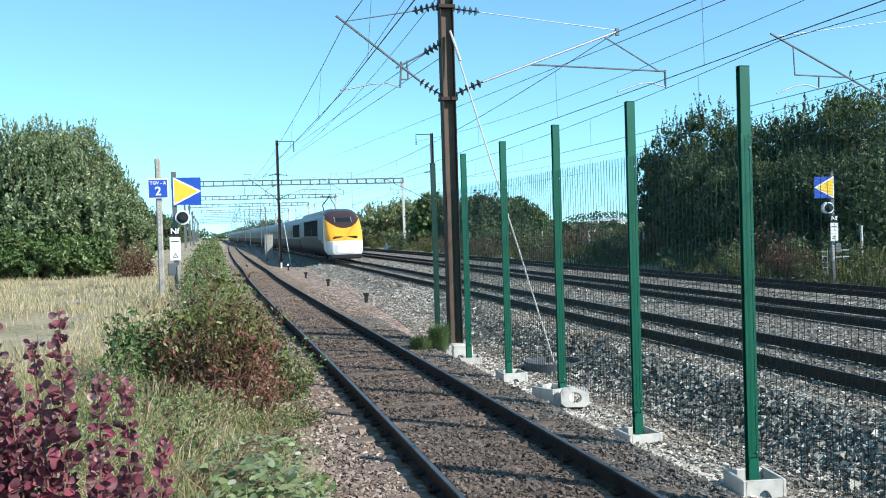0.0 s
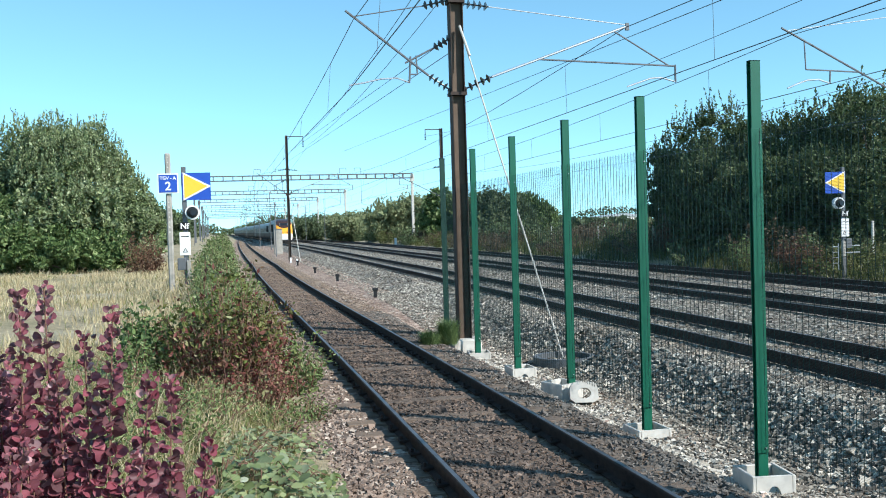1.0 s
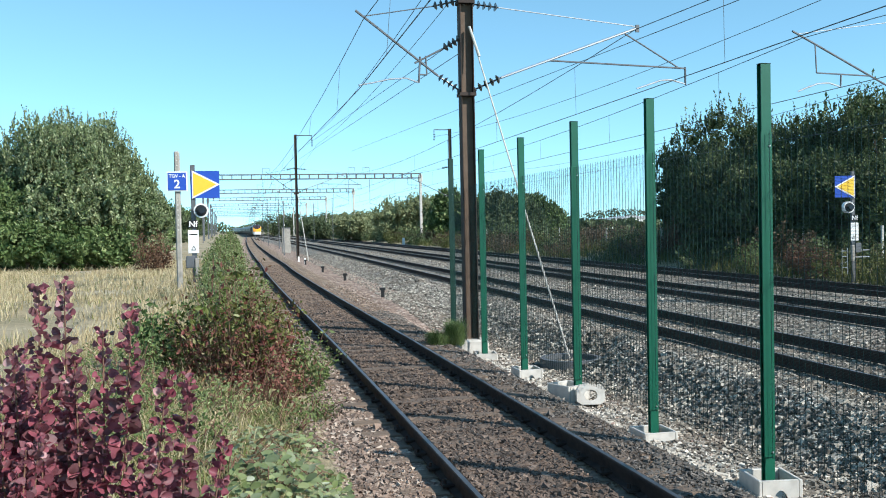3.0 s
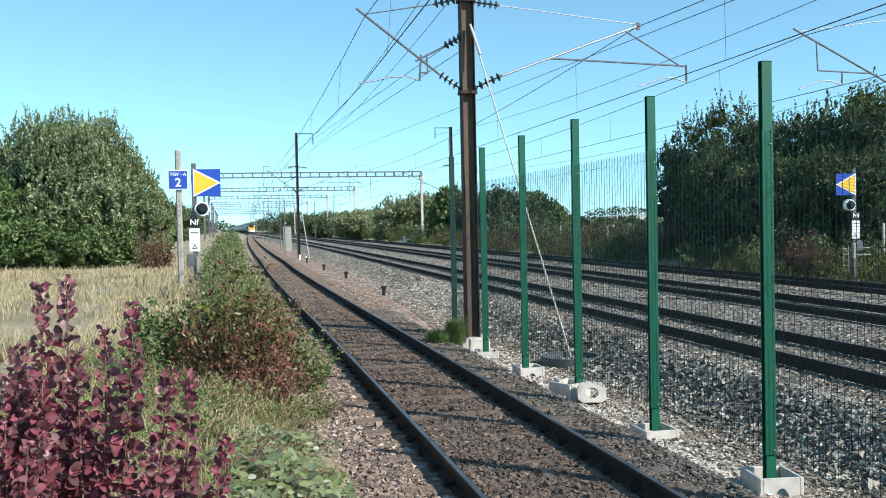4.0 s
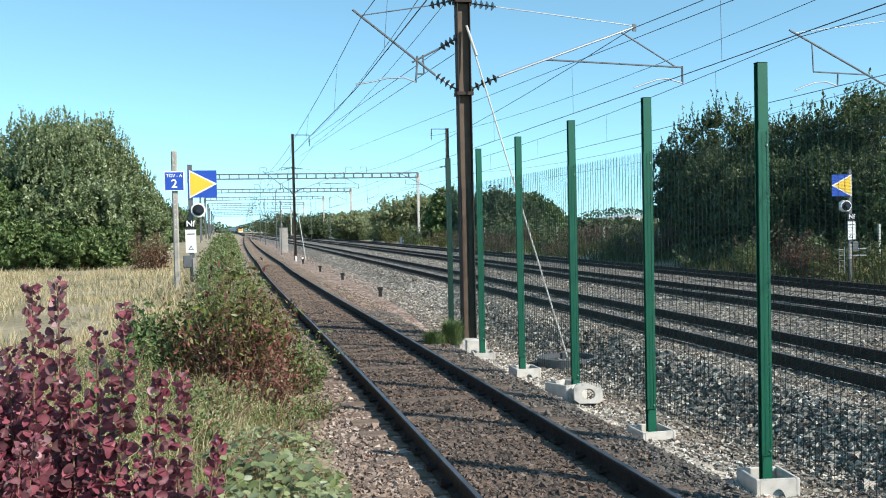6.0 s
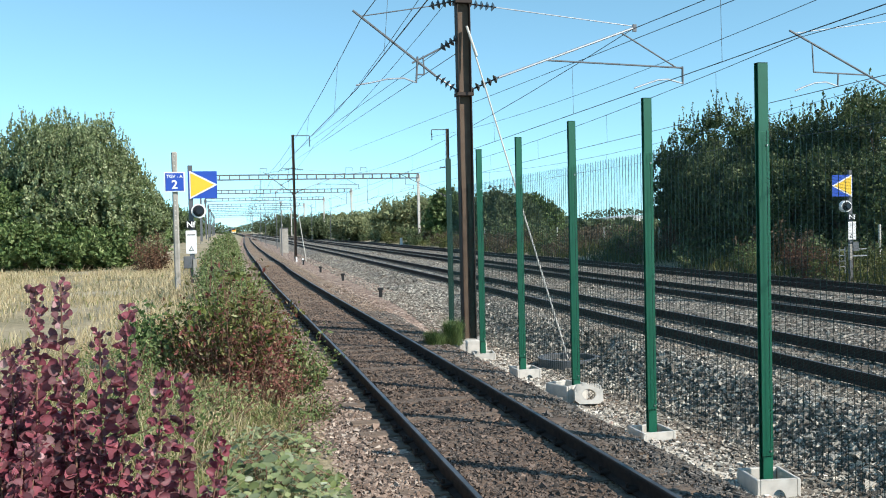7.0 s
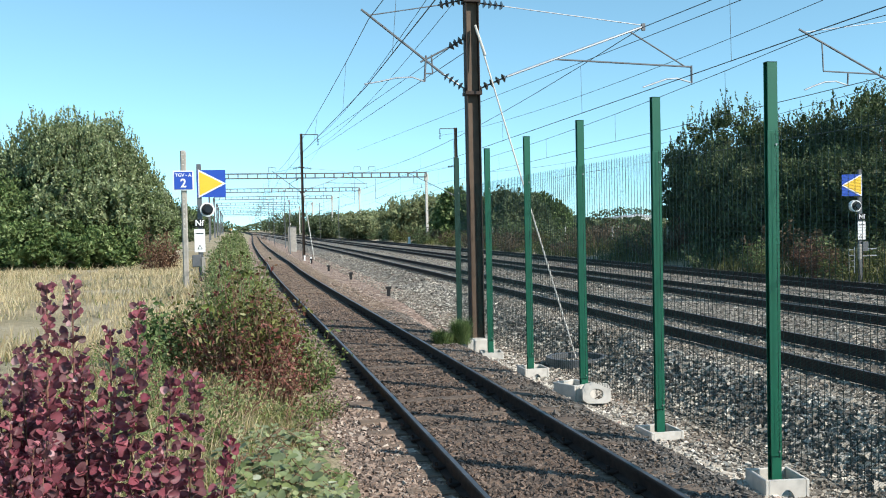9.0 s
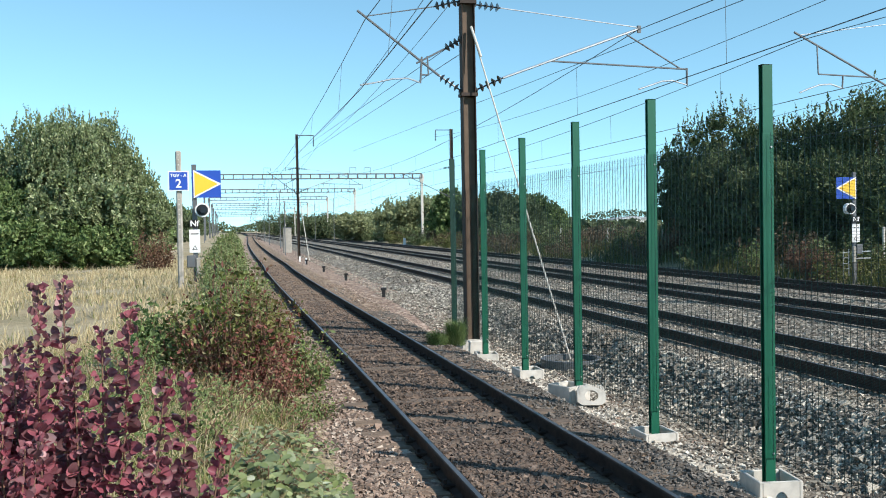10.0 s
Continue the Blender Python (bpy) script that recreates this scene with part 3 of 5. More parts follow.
def arm_far(parent):
    """The bracket over the second track, reaching back from its mast."""
    bm = insulator(B(), (-0.12, 0, 4.75), (-0.7, 0, 5.04))
    part("insulator", bm, M_INSUL, parent)
    bm = insulator(B(), (-0.12, 0, 7.2), (-0.7, 0, 7.13))
    part("insulator", bm, M_INSUL, parent)
    bm = tube(B(), [(-0.7, 0, 5.04), (-4.15, 0, 6.74)], 0.026)
    part("bracket_tube", bm, M_DGALV, parent)
    bm = tube(B(), [(-0.7, 0, 7.13), (-4.0, 0, 6.68)], 0.011)
    part("tie_rod", bm, M_GALV, parent)
    bm = tube(B(), [(-3.56, 0, 6.43), (-3.53, 0, 5.78), (-2.1, 0, 5.73)], 0.018)
    part("registration_tube", bm, M_DGALV, parent)
    bm = tube(B(), [(-2.88, 0, 5.76), (-2.9, 0, 5.46)], 0.022)
    part("drop_bracket", bm, M_DGALV, parent)
    bm = tube(B(), [(-2.9, 0, 5.46), (-3.2, 0, 5.55), (-3.5, 0, 5.53), (-3.8, 0, 5.43), (-4.02, 0, 5.34)], 0.019)
    part("steady_arm", bm, M_GALV, parent, "pale galvanised curved steady arm")


def h_mast(parent, top, base, w=0.29):
    bm = box(B(), (-w / 2 + 0.01, 0, (top + base) / 2), (0.02, 0.27, top - base), bevel=0.003)
    part("flange", bm, M_MAST, parent)
    bm = box(B(), (w / 2 - 0.01, 0, (top + base) / 2), (0.02, 0.27, top - base), bevel=0.003)
    part("flange", bm, M_MAST, parent)
    bm = box(B(), (0, 0, (top + base) / 2), (w - 0.04, 0.014, top - base))
    part("web", bm, M_MAST_LIT, parent)
    bm = box(B(), (0, 0, base + (0.02 if w > 0.25 else -0.12)), (0.62, 0.62, 0.5), bevel=0.03)
    part("footing", bm, M_OLDCONC if w < 0.25 else M_CONCRETE, parent, "concrete footing")


def feeder_bracket(parent, top, f=1.0):
    bm = tube(B(), [(0, 0, top - 0.08), (1.3 * f, 0, top - 0.08), (1.3 * f, 0, top - 0.45)], 0.03)
    part("feeder_bracket", bm, M_MAST, parent)
    bm = insulator(B(), (1.3 * f, 0, top - 0.4), (1.3 * f, 0, top - 0.95), 4, 0.09)
    part("insulator", bm, M_INSUL, parent)


MAST_Y = [-34.7, 19.3, 73.3]
for y in MAST_Y[1:]:
    b = bend(y)
    t = thing("catenary_mast", "tall brown steel H-section catenary mast with two brackets", "catenary mast", "overhead line masts", at=(4.74 - b * 0.9 - (0.5 if y > 50 else 0), y, 0))
    h_mast(t, 9.82, -0.35, 0.29 if y < 30 else 0.2)
    arm_left(t)
    arm_right(t)
    feeder_bracket(t, 9.82)
    for z in (5.18, 7.15):
        bm = box(B(), (0, 0, z), (0.36, 0.33, 0.07))
        part("clamp", bm, M_MAST, t)
    if y < 30:
        bm = rod(B(), (0.06, -0.12, 6.62), (1.52, -2.0, -0.32), 0.017)
        rod(bm, (0.06, -0.12, 6.62), (0.22, -0.32, 5.95), 0.028)
        part("guy_rod", bm, M_CONCRETE, t, "slanting pale steel guy rod")
    else:
        bm = rod(B(), (0.06, -0.12, 5.2), (0.75, -1.3, -0.32), 0.03)
        part("guy_rod", bm, M_CONCRETE, t, "slanting pale steel guy rod")
    t2 = thing("catenary_mast", "tall brown steel catenary mast on the far side of the tracks", "catenary mast", "overhead line masts", at=(16.72 - b, y, 0))
    h_mast(t2, 10.3, -0.35, 0.22)
    arm_far(t2)
    feeder_bracket(t2, 10.3 if y > 50 else 9.25, -1.0)


def gantry(y, k):
    """A lattice beam on two legs across all the tracks, with its hanging brackets."""
    b = bend(y)
    x0, x1 = -6.0 - b, (25.0, 21.6, 20.8, 20.4, 20.4, 20.4, 20.4, 20.4)[k] - b
    t = thing("gantry", "grey steel lattice portal gantry spanning the tracks", "gantry", "overhead line gantries", at=(0, y, 0))
    for x in (x0, x1):
        bm = box(B(), (x, 0, 5.0), (0.34, 0.34, 9.6), bevel=0.02)
        box(bm, (x, 0, 9.2), (0.55, 0.5, 0.9), bevel=0.02)
        part("leg", bm, M_CONCRETE if x > 0 else M_DGALV, t)
    bm = B()
    for z in (9.25, 9.87):
        for dy in (-0.3, 0.3):
            box(bm, ((x0 + x1) / 2, dy, z), (x1 - x0, 0.12, 0.13))
    n = int((x1 - x0) / 1.25)
    for i in range(n + 1):
        x = x0 + (x1 - x0) * i / n
        for dy in (-0.3, 0.3):
            box(bm, (x, dy, 9.56), (0.13, 0.06, 0.62))
    part("lattice_beam", bm, M_GANTRY, t)
    for xc, f in ((siding_x(y) + 1.4, -1), (TRACK_1 - b - 1.6, 1), (TRACK_2 - b + 1.6, -1), (TRACK_3 - b - 1.4, 1)):
        bm = tube(B(), [(xc, 0, 9.3), (xc, 0, 5.8)], 0.028)
        part("drop_post", bm, M_DGALV, t)
        bm = tube(B(), [(xc, 0, 6.2), (xc + 1.6 * f, 0, 6.95)], 0.022)
        tube(bm, [(xc, 0, 5.8), (xc + 1.4 * f, 0, 5.4)], 0.022)
        part("bracket", bm, M_DGALV, t)
        bm = tube(B(), [(xc, 0, 9.9), (xc, 0, 10.75), (xc - 0.9 * f, 0, 10.75), (xc - 0.9 * f, 0, 10.3)], 0.03)
        part("feeder_bracket", bm, M_DGALV, t)
    return t


GANTRY_Y = [127.3, 174, 216, 264, 312, 362, 414, 468]
for k, y in enumerate(GANTRY_Y):
    gantry(y, k)


def cable(name, label, pts, r):
    cu = bpy.data.curves.new(name, "CURVE")
    cu.dimensions = "3D"
    cu.bevel_depth = r
    cu.bevel_resolution = 1
    for run in pts:
        sp = cu.splines.new("POLY")
        sp.points.add(len(run) - 1)
        for p, c in zip(sp.points, run):
            p.co = (*c, 1)
    cu.materials.append(M_CABLE)
    return tagged(new(name, cu), label, "overhead wire")


SUPPORTS = MAST_Y + GANTRY_Y


def overhead(xfun, stagger, zc=5.26, zm=6.68, sag=0.68, shift=0.0, label="contact wire and catenary with droppers over a track"):
    con, mes, drop = [], [], []
    for i, (ya, yb) in enumerate(zip(SUPPORTS, SUPPORTS[1:])):
        sa, sb = stagger * (1 if i % 2 else -1), stagger * (-1 if i % 2 else 1)
        n = 14
        for j in range(n + (1 if yb == SUPPORTS[-1] else 0)):
            u = j / n
            y = ya + (yb - ya) * u
            s = sa + (sb - sa) * u
            z = zm - 4 * u * (1 - u) * sag
            con.append((xfun(y) + s, y, zc))
            mes.append((xfun(y) + s * 0.6 + shift, y, z))
            if j % 2 == 1 and y < 260:
                drop.append([(xfun(y) + s, y, zc), (xfun(y) + s * 0.6 + shift, y, z)])
    t = cable("overhead_wire", label, [con, mes], 0.009)
    d = cable("dropper", "", drop, 0.0045)
    d.parent = t
    for key in ("label", "category"):
        if key in d:
            del d[key]


overhead(lambda y: siding_x(max(y, 19.3)) + 0.05, 0.03, 5.28, 6.72, 0.84, 0.12, label="contact wire and catenary over the siding")
overhead(lambda y: main_x(TRACK_1, y), 0.05, label="contact wire and catenary over the main track")
overhead(lambda y: main_x(TRACK_2 - 0.47, y), 0.05, 5.23, 6.58, 0.58, label="contact wire and catenary over the second track")
overhead(lambda y: main_x(TRACK_3, y), 0.12, label="contact wire and catenary over the far siding")


def feeder(x0, z0, sag, label, first=0):
    run = []
    for ya, yb in list(zip(SUPPORTS, SUPPORTS[1:]))[first:]:
        for j in range(10):
            u = j / 10
            y = ya + (yb - ya) * u
            run.append((x0 - bend(max(y, 0)), y, z0 - 4 * u * (1 - u) * sag))
    return cable("feeder_wire", label, [run], 0.010)


feeder(5.95, 9.05, 0.5, "feeder wire sagging between mast brackets")


def hung(label, xa, xb, low, rise, y0=-12.0, y1=73.3):
    """A wire that dips between two supports; its lowest point lies at y 30."""
    ys = np.linspace(y0, y1, 24)
    return cable("feeder_wire", label, [[(xa + (xb - xa) * (y - y0) / (y1 - y0), y, low + rise * (y - 30) ** 2) for y in ys]], 0.010)


hung("feeder wire of the far masts", 15.4, 15.15, 8.2, 0.00078)
hung("feeder wire of the near masts", 4.14, 5.24, 8.2, 0.00072)
for label, a, b in (("wire anchored to the near mast", (4.66, 19.3, 6.44), (4.02, 73.3, 8.40)), ("second wire anchored to the near mast", (4.66, 19.3, 6.12), (4.0, 73.3, 7.73)), ("out-of-use catenary over the main track", (9.04, 8.0, 6.14), (8.43, 73.3, 8.51))):
    cable("anchor_wire", label, [[a, b]], 0.008)


# ---------------------------------------------------------------- train
# the body grey is lowered to carry the shade on the train's side
M_TGREY = painted("grey_train_paint", (0.19, 0.20, 0.215), 0.45, 0, 0.3, 1.2, 0.7)
M_TWHITE = painted("white_train_paint", (0.74, 0.74, 0.72), 0.3, 0, 0.3, 1.5, 0.75)
M_TYELLOW = painted("yellow_train_paint", (0.88, 0.36, 0.03), 0.3, 0, 0.2, 1.5, 0.8)
M_TNAVY = painted("dark_navy_train_paint", (0.012, 0.014, 0.020), 0.5, 0, 0.3, 1.5, 0.6)
M_TVISOR = painted("brown_black_visor", (0.05, 0.028, 0.024), 0.25, 0, 0.2, 2, 0.6)
M_TGLASS = painted("tinted_train_glass", (0.012, 0.015, 0.018), 0.3, 0, 0.1, 3)
M_TROOF = painted("grey_train_roof", (0.26, 0.27, 0.29), 0.5, 0, 0.4, 1.5, 0.6)


M_TBLACK = painted("matt_black_grille", (0.008, 0.008, 0.009), 0.9, 0, 0.2, 2, 0.6)
for m in (M_TNAVY, M_TBLACK, M_TGREY):
    m.node_tree.nodes["Principled BSDF"].inputs["Specular IOR Level"].default_value = 0.15


def section(hw, zb, zt, n=72):
    """A rounded cross-section of a carriage as points round it."""
    out = []
    zc, hz = (zb + zt) / 2, (zt - zb) / 2
    for i in range(n):
        a = 2 * math.pi * (i + 0.5) / n
        c, s = math.cos(a), math.sin(a)
        e = 2.0 / 4.2
        out.append((hw * math.copysign(abs(c) ** e, c), zc + hz * math.copysign(abs(s) ** e, s)))
    return out


def car_shell(car, rows, sorter, names, n=72):
    """Sweeps sections along the car and shares the faces out to parts by place."""
    rings = [[(x, y, z) for x, z in section(hw, zb, zt, n)] for y, hw, zb, zt in rows]
    n = len(rings[0])
    groups = {}
    for j in range(len(rings) - 1):
        for i in range(n):
            q = [rings[j][i], rings[j][(i + 1) % n], rings[j + 1][(i + 1) % n], rings[j + 1][i]]
            c = [sum(p[k] for p in q) / 4 for k in range(3)]
            groups.setdefault(sorter(*c), []).append(q)
    groups.setdefault("end", []).append(rings[0][::-1])
    groups.setdefault("tail", []).append(rings[-1])
    for g, quads in groups.items():
        name, mat, label = names[g]
        bm = B()
        for q in quads:
            bm.faces.new([bm.verts.new(p) for p in q])
        bmesh.ops.remove_doubles(bm, verts=bm.verts, dist=0.001)
        bmesh.ops.recalc_face_normals(bm, faces=bm.faces)
        part(name, bm, mat, car, label, smooth=g not in ("end", "tail"))


def bogie(car, y):
    bm = box(B(), (0, y, 0.55), (2.3, 2.9, 0.35), bevel=0.05)
    bg = part("bogie", bm, M_BLACK, car)
    for dy in (-1.4, 1.4):
        bm = B()
        for x in (-0.75, 0.75):
            rod(bm, (x - 0.06, y + dy, 0.45), (x + 0.06, y + dy, 0.45), 0.45, seg=16)
        rod(bm, (-0.75, y + dy, 0.45), (0.75, y + dy, 0.45), 0.08)
        part("wheelset", bm, M_DGALV, bg)


def power_car():
    car = thing("power_car", "grey and yellow high-speed power car with dark visor", "train car", "high-speed train")
    rows = [(0.0, 0.62, 0.62, 1.25), (0.10, 0.95, 0.42, 1.52), (0.3, 1.16, 0.30, 1.80), (0.6, 1.26, 0.25, 2.08), (1.0, 1.32, 0.25, 2.42), (1.4, 1.35, 0.25, 2.74), (1.8, 1.37, 0.25, 3.02), (2.3, 1.385, 0.25, 3.30), (2.9, 1.395, 0.25, 3.55), (3.6, 1.40, 0.25, 3.70), (4.5, 1.405, 0.25, 3.77)]
    rows += [(5.5 + 2.0 * i, 1.405, 0.25, 3.77) for i in range(8)] + [(21.6, 1.405, 0.25, 3.77), (22.1, 1.34, 0.4, 3.68)]

    fine = []
    for a, b in zip(rows[:11], rows[1:11]):
        fine += [tuple(a[i] + (b[i] - a[i]) * k / 10 for i in range(4)) for k in range(10)]
    rows = [(y, hw * 1.04, zb, zt * 1.05) for y, hw, zb, zt in fine + rows[10:]]

    def sorter(x, y, z):
        if y < 4.6 and z > 2.42 + 0.42 * abs(x) ** 2.2 and abs(x) < 1.25:
            return "visor"
        if z > 1.50 and y < 0.95 + 1.05 * (z - 1.5):
            return "yellow"
        if y < 2.0 and z > 0.5 and z > 0.5 + 0.35 * max(0, y - 1.0):
            return "white"
        if z < 1.72 - 0.5 * max(0.0, 1.0 - (y - 1.5) / 4.0):
            return "skirt"
        return "roof" if z > 3.25 else "side"

    names = {"visor": ("visor", M_TVISOR, "brown-black windscreen surround"), "yellow": ("nose_panel", M_TYELLOW, "bright yellow nose panel"), "white": ("nose_skirt", M_TWHITE, "white lower nose"), "skirt": ("skirt", M_TNAVY, "dark navy skirt"), "roof": ("roof", M_TROOF, ""), "side": ("body_side", M_TGREY, "pale grey body side"), "end": ("nose_tip", M_TWHITE, ""), "tail": ("end_wall", M_TNAVY, "")}
    car_shell(car, rows, sorter, names, 128)
    for x in (-0.52, 0.52):
        bm = box(B(), (x, 0.28, 1.73), (0.74, 0.24, 0.15), Euler((radians(-30), 0, radians(10 if x < 0 else -10))).to_matrix(), 0.03)
        part("headlight", bm, M_TGLASS, car, "dark headlight strip")
    bm = box(B(), (0, 1.66, 3.03), (1.15, 0.08, 0.62), Euler((radians(-54), 0, 0)).to_matrix(), 0.03)
    part("windscreen", bm, M_TGLASS, car, "dark sloping windscreen")
    for x in (-0.62, 0.62):
        bm = box(B(), (x, 1.60, 3.06), (0.06, 0.06, 0.66), Euler((radians(-54), 0, 0)).to_matrix())
        part("window_post", bm, M_TGREY, car)
    bm = box(B(), (0, 0.55, 0.34), (2.3, 1.0, 0.34), bevel=0.08)
    part("cow_catcher", bm, M_BLACK, car)
    for side in (-1, 1):
        for y, w in ((8.2, 4.6), (12.4, 3.2), (16.0, 3.4)):
            bm = box(B(), (side * 1.455, y, 2.5), (0.05, w, 1.3), bevel=0.01)
            part("grille", bm, M_TBLACK, car, "dark side grille")
    for y in (9.5,):
        bm = tube(B(), [(-0.5, y, 3.8), (-0.5, y + 0.9, 4.45), (0, y + 0.2, 5.15)], 0.05)
        tube(bm, [(0.5, y, 3.8), (0.5, y + 0.9, 4.45), (0, y + 0.2, 5.15)], 0.035)
        box(bm, (0, y + 0.2, 5.16), (1.5, 0.1, 0.05))
        part("pantograph", bm, M_BLACK, car)
    bogie(car, 5.2)
    bogie(car, 17.5)
    return car


def coach(motor=False):
    car = thing("passenger_coach", "grey high-speed passenger coach with dark window band", "train car", "high-speed train")
    rows = [(0.0, 1.34, 0.4, 3.60), (0.3, 1.405, 0.28, 3.72)] + [(0.3 + 2.26 * i, 1.405, 0.28, 3.72) for i in range(1, 8)] + [(18.4, 1.405, 0.28, 3.72), (18.65, 1.34, 0.4, 3.60)]

    def sorter(x, y, z):
        return "skirt" if z < 1.75 else "roof" if z > 3.2 else "side"

    names = {"skirt": ("skirt", M_TNAVY, "dark navy skirt"), "roof": ("roof", M_TROOF, ""), "side": ("body_side", M_TGREY, "dull grey body side"), "end": ("end_wall", M_BLACK, ""), "tail": ("end_wall", M_BLACK, "")}
    car_shell(car, rows, sorter, names)
    for side in (-1, 1):
        for i in range(8):
            bm = box(B(), (side * 1.402, 2.2 + 2.0 * i, 2.2), (0.03, 1.75, 0.78), bevel=0.01)
            part("window", bm, M_TGLASS, car, "dark tinted window")
        if motor:
            bm = box(B(), (side * 1.415, 5.2, 2.4), (0.05, 7.6, 1.25), bevel=0.01)
            part("grille", bm, M_TBLACK, car, "dark side grille")
    bogie(car, 0.0)
    return car


SPEED = 85.0
TRAIN = [(power_car(), 0.0)]
TRAIN.append((coach(True), 22.25))
first = coach()
TRAIN.append((first, 22.25 + 18.7))
for i in range(2, 18):
    TRAIN.append((copy_thing(first, Matrix.Translation((0, 200, 0))), 22.25 + 18.7 * i))


def tail_at(t):
    """Where the tail of the train is, in metres along the line."""
    return 67.0 + SPEED * t


# ---------------------------------------------------------------- signs and signals
def text(name, body, size, at, material, parent, depth=0.004, turn=(90, 0, 0)):
    cu = bpy.data.curves.new(name, "FONT")
    cu.body, cu.size, cu.extrude = body, size, depth
    cu.offset = size * 0.02
    cu.align_x, cu.align_y = "CENTER", "CENTER"
    cu.materials.append(material)
    ob = new(name, cu)
    ob.parent = parent
    ob.matrix_basis = pose(*at, *turn)
    return ob


def prism(pts, y0, y1):
    """A plate in the xz plane from y0 to y1."""
    bm = B()
    a = [bm.verts.new((x, y0, z)) for x, z in pts]
    b = [bm.verts.new((x, y1, z)) for x, z in pts]
    bm.faces.new(a)
    bm.faces.new(b[::-1])
    for i in range(len(pts)):
        j = (i + 1) % len(pts)
        bm.faces.new((a[i], b[i], b[j], a[j]))
    bmesh.ops.recalc_face_normals(bm, faces=bm.faces)
    return bm


def name_post(at):
    t = thing("sign_post", "grey concrete post with a small blue and white sign", "sign", at=at)
    bm = box(B(), (0, 0, 2.1), (0.17, 0.14, 4.9), bevel=0.035)
    post = part("post", bm, M_OLDCONC, t)
    bm = B()
    for i in range(16):
        if not 3 <= i <= 8:
            rod(bm, (0, -0.078, 4.42 - i * 0.15), (0, -0.07, 4.42 - i * 0.15), 0.022, seg=8)
    tagged(part("hole_row", bm, M_CONCRETE, post, "row of small pale bolt holes"), kind="stuff")
    bm = box(B(), (0.0, -0.12, 3.63), (0.60, 0.02, 0.60), bevel=0.004)
    plate = part("sign_plate", bm, M_WHITE, t, "white-edged square plate")
    bm = box(B(), (0.0, -0.135, 3.63), (0.53, 0.012, 0.53))
    part("sign_face", bm, M_BLUE, plate, "blue enamel face")
    text("lettering", "TGV - A", 0.135, (0, -0.145, 3.79), M_WHITE, plate)
    text("numeral", "2", 0.36, (0.0, -0.145, 3.54), M_WHITE, plate)
    return t


def marker(at, f=1.0, turn=0.0, label="", size=1.0):
    """A cab-signal marker: a square blue board with a yellow arrow, a lamp and two small plates on a post."""
    t = thing("signal_marker", label, "railway signal", "marker boards")
    t.matrix_world = Matrix.Translation(at) @ Euler((0, 0, turn)).to_matrix().to_4x4() @ Matrix.Scale(size, 4)

    def X(pts):
        return [(x * f, z) for x, z in pts]
    bm = box(B(), (0, 0, 1.75), (0.16, 0.12, 4.9), bevel=0.01)
    part("post", bm, M_DGALV, t)
    bm = prism(X([(-0.06, 3.05), (0.9, 3.05), (0.9, 3.99), (-0.06, 3.99)]), -0.10, -0.12)
    board = part("board", bm, M_BLUE, t, "square blue enamel board")
    bm = prism(X([(-0.02, 3.03), (-0.02, 4.01), (0.92, 3.52)]), -0.125, -0.132)
    part("arrow_edge", bm, M_WHITE, board, "white arrow edge")
    bm = prism(X([(0.02, 3.11), (0.02, 3.93), (0.80, 3.52)]), -0.134, -0.142)
    part("arrow", bm, M_YELLOW, board, "yellow arrow")
    c = (0.26 * f, -0.1, 2.62)
    bm = rod(B(), (c[0], -0.16, c[2]), (c[0], 0.05, c[2]), 0.25, seg=24)
    lamp = part("lamp_disc", bm, M_WHITE, t, "round white-rimmed lamp")
    bm = rod(B(), (c[0], -0.19, c[2]), (c[0], -0.15, c[2]), 0.195, seg=24)
    part("lamp_face", bm, M_BLACK, lamp)
    bm = rod(B(), (c[0] + 0.03, -0.30, c[2] + 0.01), (c[0] + 0.03, -0.18, c[2]), 0.12, seg=16)
    part("lamp_hood", bm, M_GLASS, lamp)
    bm = box(B(), (-0.02 * f, -0.1, 2.15), (0.32, 0.02, 0.27), bevel=0.003)
    pl = part("letter_plate", bm, M_BLACK, t, "black letter plate")
    text("lettering", "Nf", 0.28, (-0.02 * f, -0.115, 2.15), M_WHITE, pl)
    bm = box(B(), (-0.02 * f, -0.1, 1.55), (0.36, 0.02, 0.80), bevel=0.003)
    pl = part("number_plate", bm, M_WHITE, t, "tall white plate with a small triangle")
    bm = box(B(), (-0.02 * f, -0.114, 1.80), (0.26, 0.006, 0.03))
    part("bar", bm, M_BLACK, pl)
    bm = prism([(-0.11, 1.25), (0.07, 1.25), (-0.02, 1.41)], -0.112, -0.116)
    part("triangle", bm, M_BLACK, pl)
    bm = prism([(-0.075, 1.27), (0.035, 1.27), (-0.02, 1.37)], -0.117, -0.120)
    part("triangle_inner", bm, M_WHITE, pl)
    bm = box(B(), (-0.15 * f, -0.1, 0.85), (0.28, 0.16, 0.42), bevel=0.02)
    part("junction_box", bm, M_DGALV, t)
    bm = box(B(), (0.08 * f, -0.1, 0.62), (0.14, 0.14, 0.7), bevel=0.02)
    part("cable_duct", bm, M_OLDCONC, t)
    if f < 0:
        # a short pale ladder and two bracket arms at the foot
        bm = B()
        for x in (-0.62, -0.36):
            rod(bm, (x, -0.15, -0.3), (x, -0.15, 0.85), 0.018, seg=6)
        for k in range(4):
            rod(bm, (-0.62, -0.15, 0.0 + 0.24 * k), (-0.36, -0.15, 0.0 + 0.24 * k), 0.014, seg=6)
